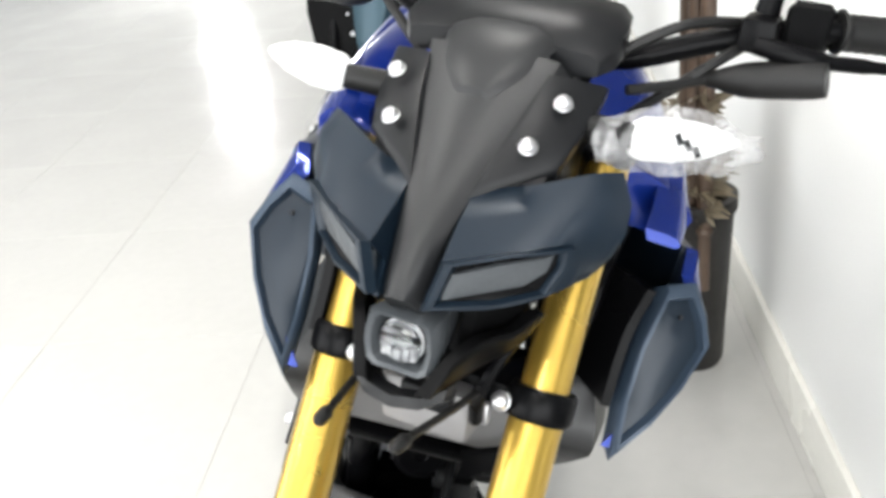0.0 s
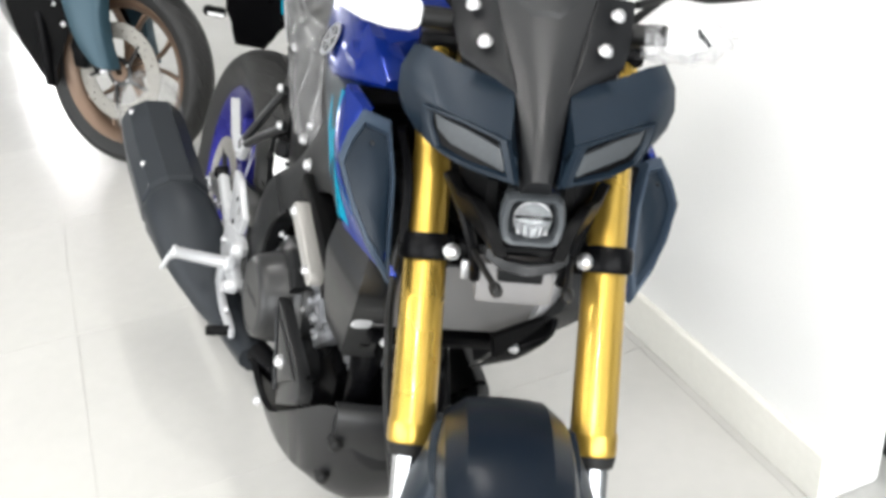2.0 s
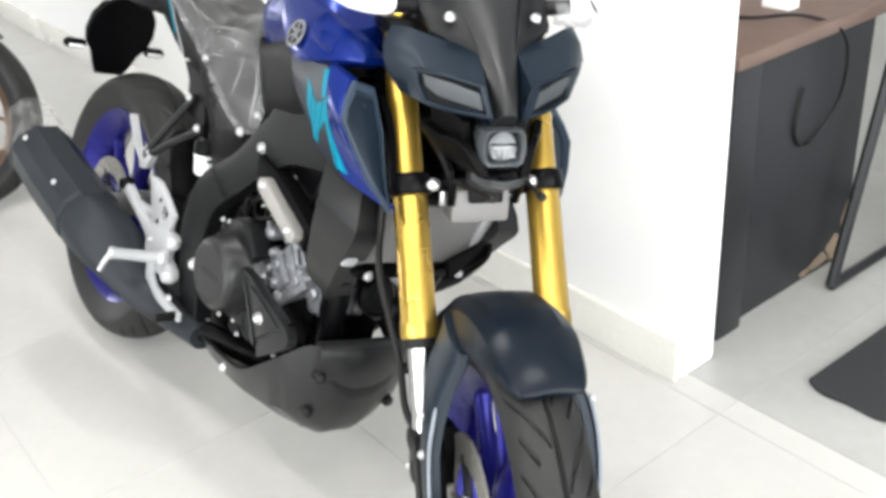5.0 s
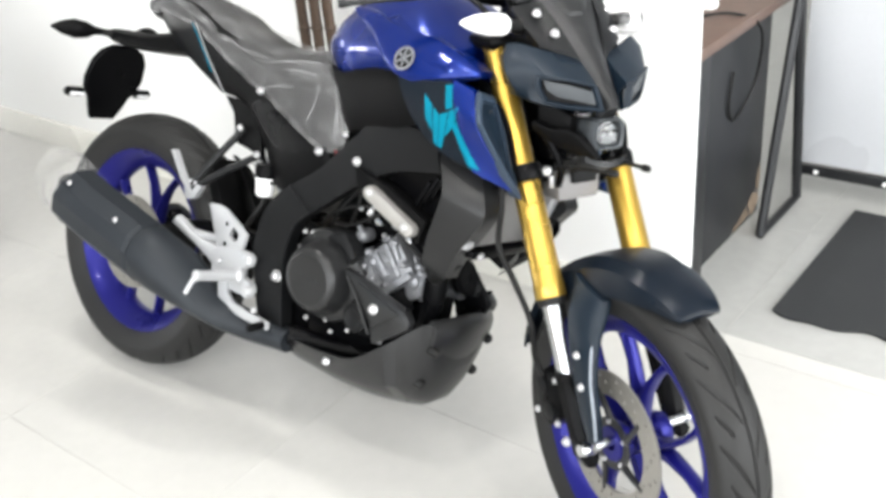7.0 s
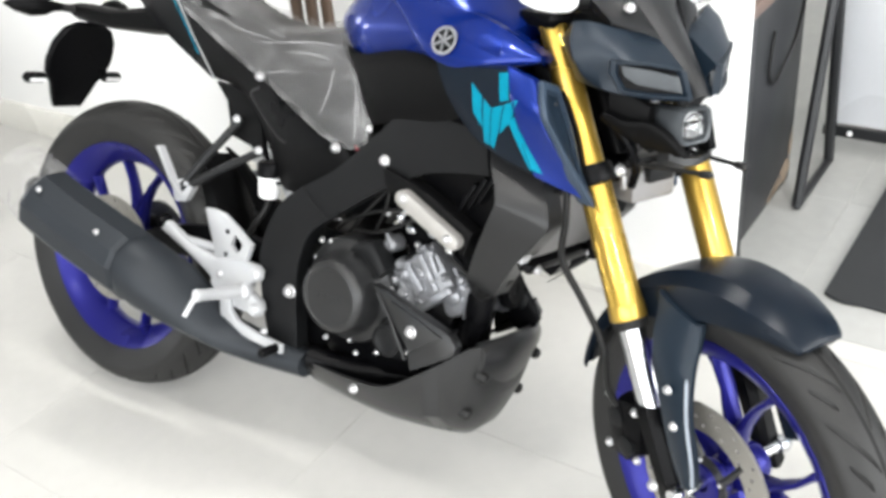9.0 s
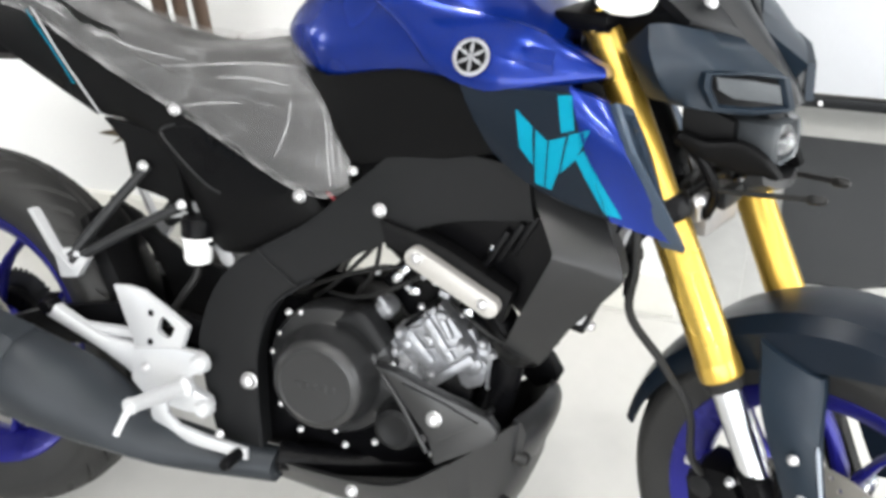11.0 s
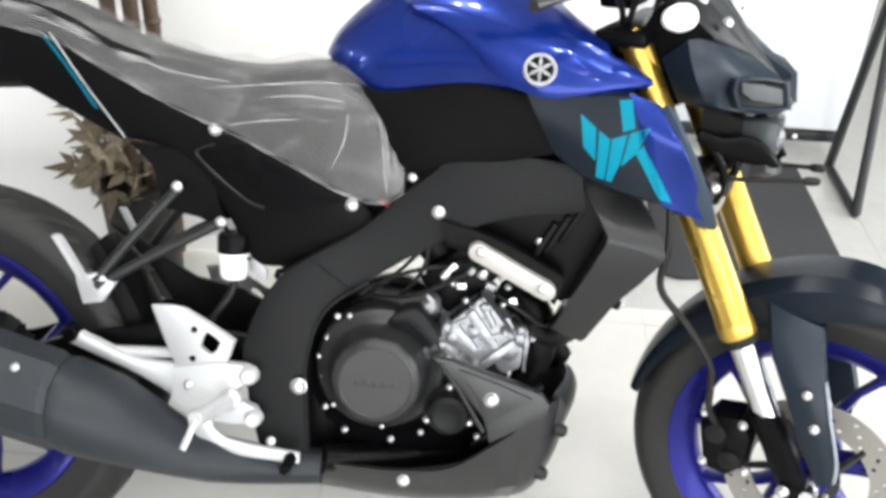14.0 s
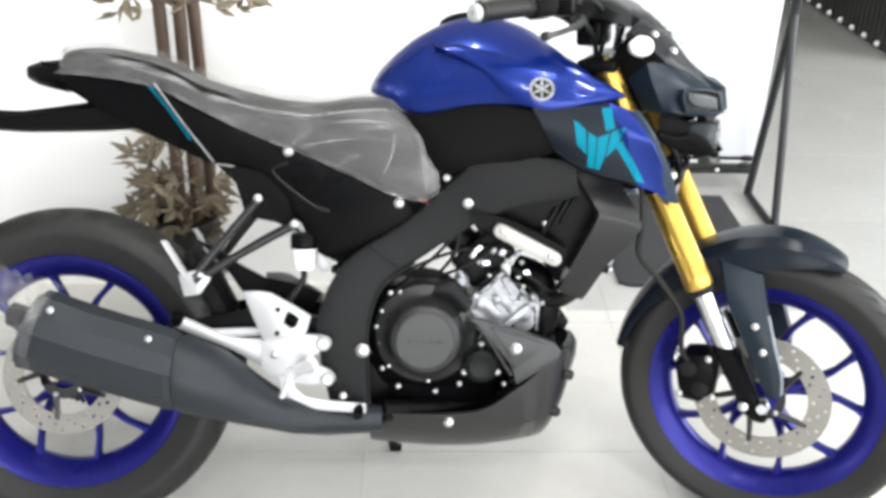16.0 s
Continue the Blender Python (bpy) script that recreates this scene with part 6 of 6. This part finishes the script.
# bag over the left front indicator
bagm = BIKE @ STEER @ FACE_SHIFT
BODY = False
bm = bmesh.new()
rng = random.Random(4)
secs = []
for k in range(9):
    f = k / 8
    c = Vector((1.128 - 0.075 * f, 0.108 + 0.112 * f, 0.953 - 0.006 * f))
    r = 0.017 + 0.009 * math.sin(math.pi * min(1, f * 1.1)) - 0.008 * (f > 0.8)
    secs.append([c + Vector((r * math.cos(a) * (1 + rng.uniform(-0.22, 0.22)), rng.uniform(-0.006, 0.006), r * math.sin(a) * (1 + rng.uniform(-0.22, 0.22)))) for a in (2 * math.pi * i / 14 for i in range(14))])
bag = tagged(part("plastic_bag", loft(bm, secs), M["bag"], None), "crumpled clear plastic bag wrapped round a front indicator", "plastic bag")
bag.matrix_world = bagm
for k in range(3):
    mark = part("printed_mark", box((0, 0, 0), (0.0014, 0.0052, 0.0095), 0.0005), M["graphite"], bag, "dark unreadable print")
    mark.matrix_basis = pose(1.1175 - 0.0062 * k, 0.1655 + 0.0065 * k, 0.962 - 0.0055 * k, 25, -20, 35)

# desk behind the partition
desk = thing("desk", pose(0, 0, 0), "desk with dark laminate side and brown wood top", "desk")
part("side_panel", box((1.0, 1.236, 0.315), (0.03, 0.512, 0.63), 0.003), M["panel"], desk, "grey-blue laminate side panel with scuffed foot")
part("corner_post", box((1.015, 0.995, 0.315), (0.045, 0.085, 0.63), 0.003), M["steel"], desk, "black corner post")
part("desktop", box((0.62, 1.27, 0.645), (0.86, 0.66, 0.03), 0.006), M["wood"], desk, "brown wood-grain desktop")
part("back_panel", box((0.62, 1.482, 0.40), (0.728, 0.02, 0.5), 0.002), M["panel"], desk)
part("side_panel", box((0.24, 1.236, 0.315), (0.03, 0.512, 0.63), 0.003), M["panel"], desk)
rng = random.Random(9)
for y, z, w, h in ((1.45, 0.045, 0.05, 0.045), (1.38, 0.025, 0.05, 0.024), (1.478, 0.11, 0.016, 0.05), (1.32, 0.016, 0.03, 0.013)):
    bm = bmesh.new()
    ringpts = [(y + w * math.cos(a) * rng.uniform(0.55, 1), max(0.003, z + h * math.sin(a) * rng.uniform(0.5, 1))) for a in (2 * math.pi * k / 14 for k in range(14))]
    loft(bm, [[Vector((x, min(p, 1.489), q)) for p, q in ringpts] for x in (1.013, 1.0158)])
    part("scuff", bm, M["scuff"], desk, "patch of bare worn chipboard", smooth=0)
cable = part("power_cable", tube(curve([(0.75, 1.2, 0.667), (0.9, 1.15, 0.667), (1.0, 1.22, 0.672), (1.055, 1.3, 0.62), (1.04, 1.34, 0.48), (1.024, 1.30, 0.40), (1.022, 1.24, 0.38), (1.022, 1.2, 0.43), (1.022, 1.22, 0.52)], 6), 0.004, 8), M["rubber_black"])
tagged(cable, "thin black power cable hanging over the desk edge", "cable")

adapter = tagged(part("power_adapter", box((0.904, 1.281, 0.6715), (0.07, 0.04, 0.022), 0.004), M["white"]), "small white power adapter lying on the desk", "adapter")

# black A-frame sign stand with white board
stand = thing("sign_stand", pose(0, 0, 0), "black steel A-frame stand holding a white board", "sign stand")
for x in (1.09, 1.84):
    part("stand_leg", tube([(x, 1.32, 0.012), (x, 1.47, 0.62), (x, 1.5, 0.75)], 0.014, 8), M["steel"], stand)
    part("stand_leg", tube([(x, 1.61, 0.012), (x, 1.50, 0.60), (x, 1.45, 0.86), (x, 1.38, 1.4)], 0.015, 8), M["steel"], stand)
    part("foot_bar", tube([(x, 1.32, 0.012), (x, 1.61, 0.012)], 0.012, 8), M["steel"], stand)
part("board", box((1.465, 1.66, 0.84), (0.80, 0.012, 1.46), 0.003), M["board"], stand, "plain white board")
part("board_edge", box((1.465, 1.66, 0.085), (0.82, 0.022, 0.03), 0.003), M["steel"], stand, "black bottom rail")

for k in range(4):
    part("stud", turned((1.13 + 0.2 * k, 1.648, 0.085), (1.13 + 0.2 * k, 1.642, 0.085), [(0, 0.007), (0.7, 0.007), (1, 0.004)], 10), M["white"], stand, "bright white stud")

# floor mat
bm = bmesh.new()
edge = []
for k in range(41):
    f = k / 40
    edge.append((1.262 + 0.48 * f, 0.965 - 0.016 * math.sin(f * 9) - 0.006 * math.sin(f * 23) - 0.02 * f))
outline = edge + [(1.742, 1.60), (1.27, 1.60)]
a = [bm.verts.new((x, y, 0.0015)) for x, y in outline]
b = [bm.verts.new((x, y, 0.008 + 0.002 * math.sin(x * 21))) for x, y in outline]
bm.faces.new(b)
for i in range(len(a)):
    j = (i + 1) % len(a)
    bm.faces.new((a[i], a[j], b[j], b[i]))
tagged(part("floor_mat", bm, M["mat"], None), "charcoal ribbed rubber floor mat with wavy edge", "mat")

# dried-leaf plants behind the motorcycle
def plant(x, y, seed, label):
    rng = random.Random(seed)
    root = thing("artificial_plant", pose(x, y, 0), label, "plant", "artificial plants")
    part("pot", turned((0, 0, 0), (0, 0, 0.38), [(0, 0.06), (0.03, 0.065), (0.9, 0.078), (0.93, 0.085), (1, 0.085), (1, 0.07), (0.9, 0.065)], 28), M["pot"], root, "dark plant pot")
    tops = []
    for k in range(3):
        dx, dy = (0.0, 0.035, 0.066)[k], rng.uniform(-0.03, 0.03)
        pts = [(dx, dy, 0.2), (dx * 1.1, dy, 0.6), (dx * 1.2 + rng.uniform(-0.01, 0.01), dy, 1.1), (dx * 1.6, dy * 1.3, 1.65)]
        st = part("stem", tube(curve(pts, 5), 0.0145, 10), M["trunk"], root, "brown bamboo-like stem")
        for z in (0.33, 0.52, 0.71, 0.9, 1.1):
            part("node", turned((dx * 1.1, dy, z - 0.006), (dx * 1.1, dy, z + 0.006), [(0, 0.015), (0.5, 0.0175), (1, 0.015)], 12), M["trunk"], st)
    bm = bmesh.new()
    for k in range(230):
        z0 = rng.choice((0.38, 0.42, 0.45, 0.48, 0.53, 0.92, 1.0, 1.1, 1.3, 1.5))
        ang, ln = rng.uniform(0, 2 * math.pi), rng.uniform(0.04, 0.085)
        rad = rng.uniform(0.02, 0.115 if z0 < 0.8 else 0.22)
        c = Vector((rad * math.cos(ang), rad * math.sin(ang) * (0.1 if math.sin(ang) > 0 and z0 < 0.8 else 1), z0 + rng.uniform(-0.05, 0.07)))
        d = Vector((math.cos(ang) + rng.uniform(-0.5, 0.5), math.sin(ang) + rng.uniform(-0.5, 0.5), rng.uniform(-0.5, 0.7))).normalized()
        u = d.cross(Vector((rng.uniform(-1, 1), rng.uniform(-1, 1), rng.uniform(-1, 1)))).normalized()
        v = d.cross(u)
        for lobe in (-0.7, 0, 0.7):
            e = (d * math.cos(lobe) + u * math.sin(lobe)).normalized()
            s = e.cross(v)
            l = ln * (1 if lobe == 0 else 0.75)
            q = [c, c + e * l * 0.45 + s * l * 0.16 + v * l * 0.05, c + e * l + v * -l * 0.08, c + e * l * 0.45 - s * l * 0.16 + v * l * 0.05]
            bm.faces.new([bm.verts.new(p) for p in q])
    tagged(part("leaves", bm, M["leaf"], root, "dry beige lobed leaves", smooth=0), kind="stuff")
    return root


plant(0.10, 0.62, 3, "artificial plant with brown stems and dry beige leaves beside the partition")

# dark roller shutter and its row of bright studs, far end
shut = thing("roller_shutter", pose(0, 0, 0), "dark slatted roller shutter at the far end", "shutter", kind="structure")
for k in range(44):
    part("slat", box((3.16, 3.32 + 0.058 * k, 1.5), (0.03, 0.05, 3.0), 0.006, segments=1), M["shutter"], shut)
for k in range(14):
    part("stud", turned((3.14, 3.4 + 0.17 * k, 0.03), (3.12, 3.4 + 0.17 * k, 0.03), [(0, 0.016), (0.6, 0.016), (1, 0.008)], 10), M["white"], shut, "bright white stud")
simple("wall_dark", box((2.3, 4.9, 1.5), (1.7, 0.1, 3.0), 0), M["shutter"], "dark brown panelled back wall", "wall")

# second motorcycle, seen in part behind the first
other = thing("parked_motorcycle", pose(-1.05, -0.108, 0.004, -13, 0, 46), "second parked motorcycle with bronze wheel and teal fork covers", "motorcycle")
wheel("front_wheel", (0, 0, 0.298), 0.296, 0.055, 0.222, M["bronze"], other, False, 0.15, -0.05)


def leg_x(z):
    return -0.02 - (z - 0.298) * 0.47


for s in (-1, 1):
    leg = part("fork_tube", turned((leg_x(0.30), s * 0.098, 0.30), (leg_x(0.80), s * 0.098, 0.80), [(0, 0.022), (0.35, 0.022), (0.36, 0.027), (1, 0.027)], 20), M["satin"], other, "black fork leg")
    part("fork_cover", strip([(leg_x(0.80) + 0.24, 0.80), (leg_x(0.6) + 0.17, 0.6), (leg_x(0.42) + 0.085, 0.42), (leg_x(0.31) + 0.055, 0.31)], [(leg_x(0.80) + 0.05, 0.80), (leg_x(0.6) + 0.015, 0.6), (leg_x(0.42) - 0.02, 0.42), (leg_x(0.33) - 0.005, 0.33)], [0.12, 0.12, 0.12, 0.118], [0.14, 0.14, 0.138, 0.13], 0.04, 0.012, s), M["teal"], leg, "teal-grey fork cover")
    for z in (0.44, 0.5):
        bolt(leg, (leg_x(z) - 0.045, s * 0.125, z), (0, s, 0), 0.009)
    bolt(leg, (0.0, s * 0.12, 0.305), (0, s, 0), 0.013)
part("brake_caliper", loft(bmesh.new(), [[Vector((-0.115 + 0.04 * a * f, y, 0.36 + 0.05 * b * f)) for a, b in ((-0.6, -1), (0.3, -1.1), (0.95, -0.6), (1, 0.5), (0.6, 1.1), (-0.4, 1), (-0.9, 0.4))] for y, f in ((-0.035, 0.8), (-0.05, 1), (-0.085, 1), (-0.1, 0.6))]), M["satin"], other, "black brake caliper")
part("front_mudguard", loft(bmesh.new(), [guard((0, 0, 0.298), R, radians(a), w, d) for a, R, w, d in ((48, 0.312, 0.03, 0.012), (56, 0.317, 0.055, 0.03), (68, 0.322, 0.066, 0.045), (84, 0.325, 0.07, 0.06), (104, 0.322, 0.07, 0.06), (124, 0.317, 0.066, 0.05), (146, 0.31, 0.06, 0.03), (166, 0.305, 0.052, 0.02), (184, 0.302, 0.046, 0.016))]), M["black"], other, "black front mudguard")
back = other.matrix_world.inverted()
fairing = part("engine_fairing", loft(bmesh.new(), [[Vector((x, y, z)) for x, y in ((-1.17, y0), (-1.14, y1), (-1.34, y1 + 0.03), (-1.62, y1 - 0.02), (-1.58, y0 - 0.05), (-1.32, y0 - 0.02))] for z, y0, y1 in ((0.27, -0.305, -0.285), (0.33, -0.325, -0.27), (0.42, -0.352, -0.215), (0.53, -0.362, -0.19), (0.72, -0.34, -0.12), (0.9, -0.26, -0.06))]), M["black"], other, "black engine fairing")
fairing.matrix_basis = back
stay = part("fairing_stay", tube([(-1.2, -0.27, 0.62), (-1.15, -0.285, 0.42), (-1.16, -0.30, 0.28)], 0.016, 10), M["satin"], other)
stay.matrix_basis = back

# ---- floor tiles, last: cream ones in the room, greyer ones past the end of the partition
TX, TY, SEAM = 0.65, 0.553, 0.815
tiles = {}


def tile(x0, x1, y0, y1, mat):
    key = (round(x1 - x0, 3), round(y1 - y0, 3), mat.name)
    if key not in tiles:
        ob = part("tile", box((0, 0, 0), (x1 - x0 - 0.0014, y1 - y0 - 0.0014, 0.008), 0.0004, segments=1), mat, floor)
        tiles[key] = ob.data
    else:
        ob = new("tile", tiles[key])
        ob.parent = floor
    ob.location = ((x0 + x1) / 2, (y0 + y1) / 2, -0.004)


bm = bmesh.new()
for i in range(-9, 10):
    for j in range(-10, 11):
        x0, y0 = -0.1 + TX * i, -0.356 + TY * j
        if i >= 0 and j >= 2:
            if j == 2:
                tile(x0, x0 + TX, y0, SEAM, M["tile"])
            continue
        if -6 <= i < 6 and -5 <= j < 6:
            tile(x0, x0 + TX, y0, y0 + TY, M["tile"])
        else:
            box((x0 + TX / 2, y0 + TY / 2, -0.004), (TX - 0.0014, TY - 0.0014, 0.008), 0, None, bm)
tagged(part("outer_tiles", bm, M["tile"], floor, smooth=0), kind="stuff")
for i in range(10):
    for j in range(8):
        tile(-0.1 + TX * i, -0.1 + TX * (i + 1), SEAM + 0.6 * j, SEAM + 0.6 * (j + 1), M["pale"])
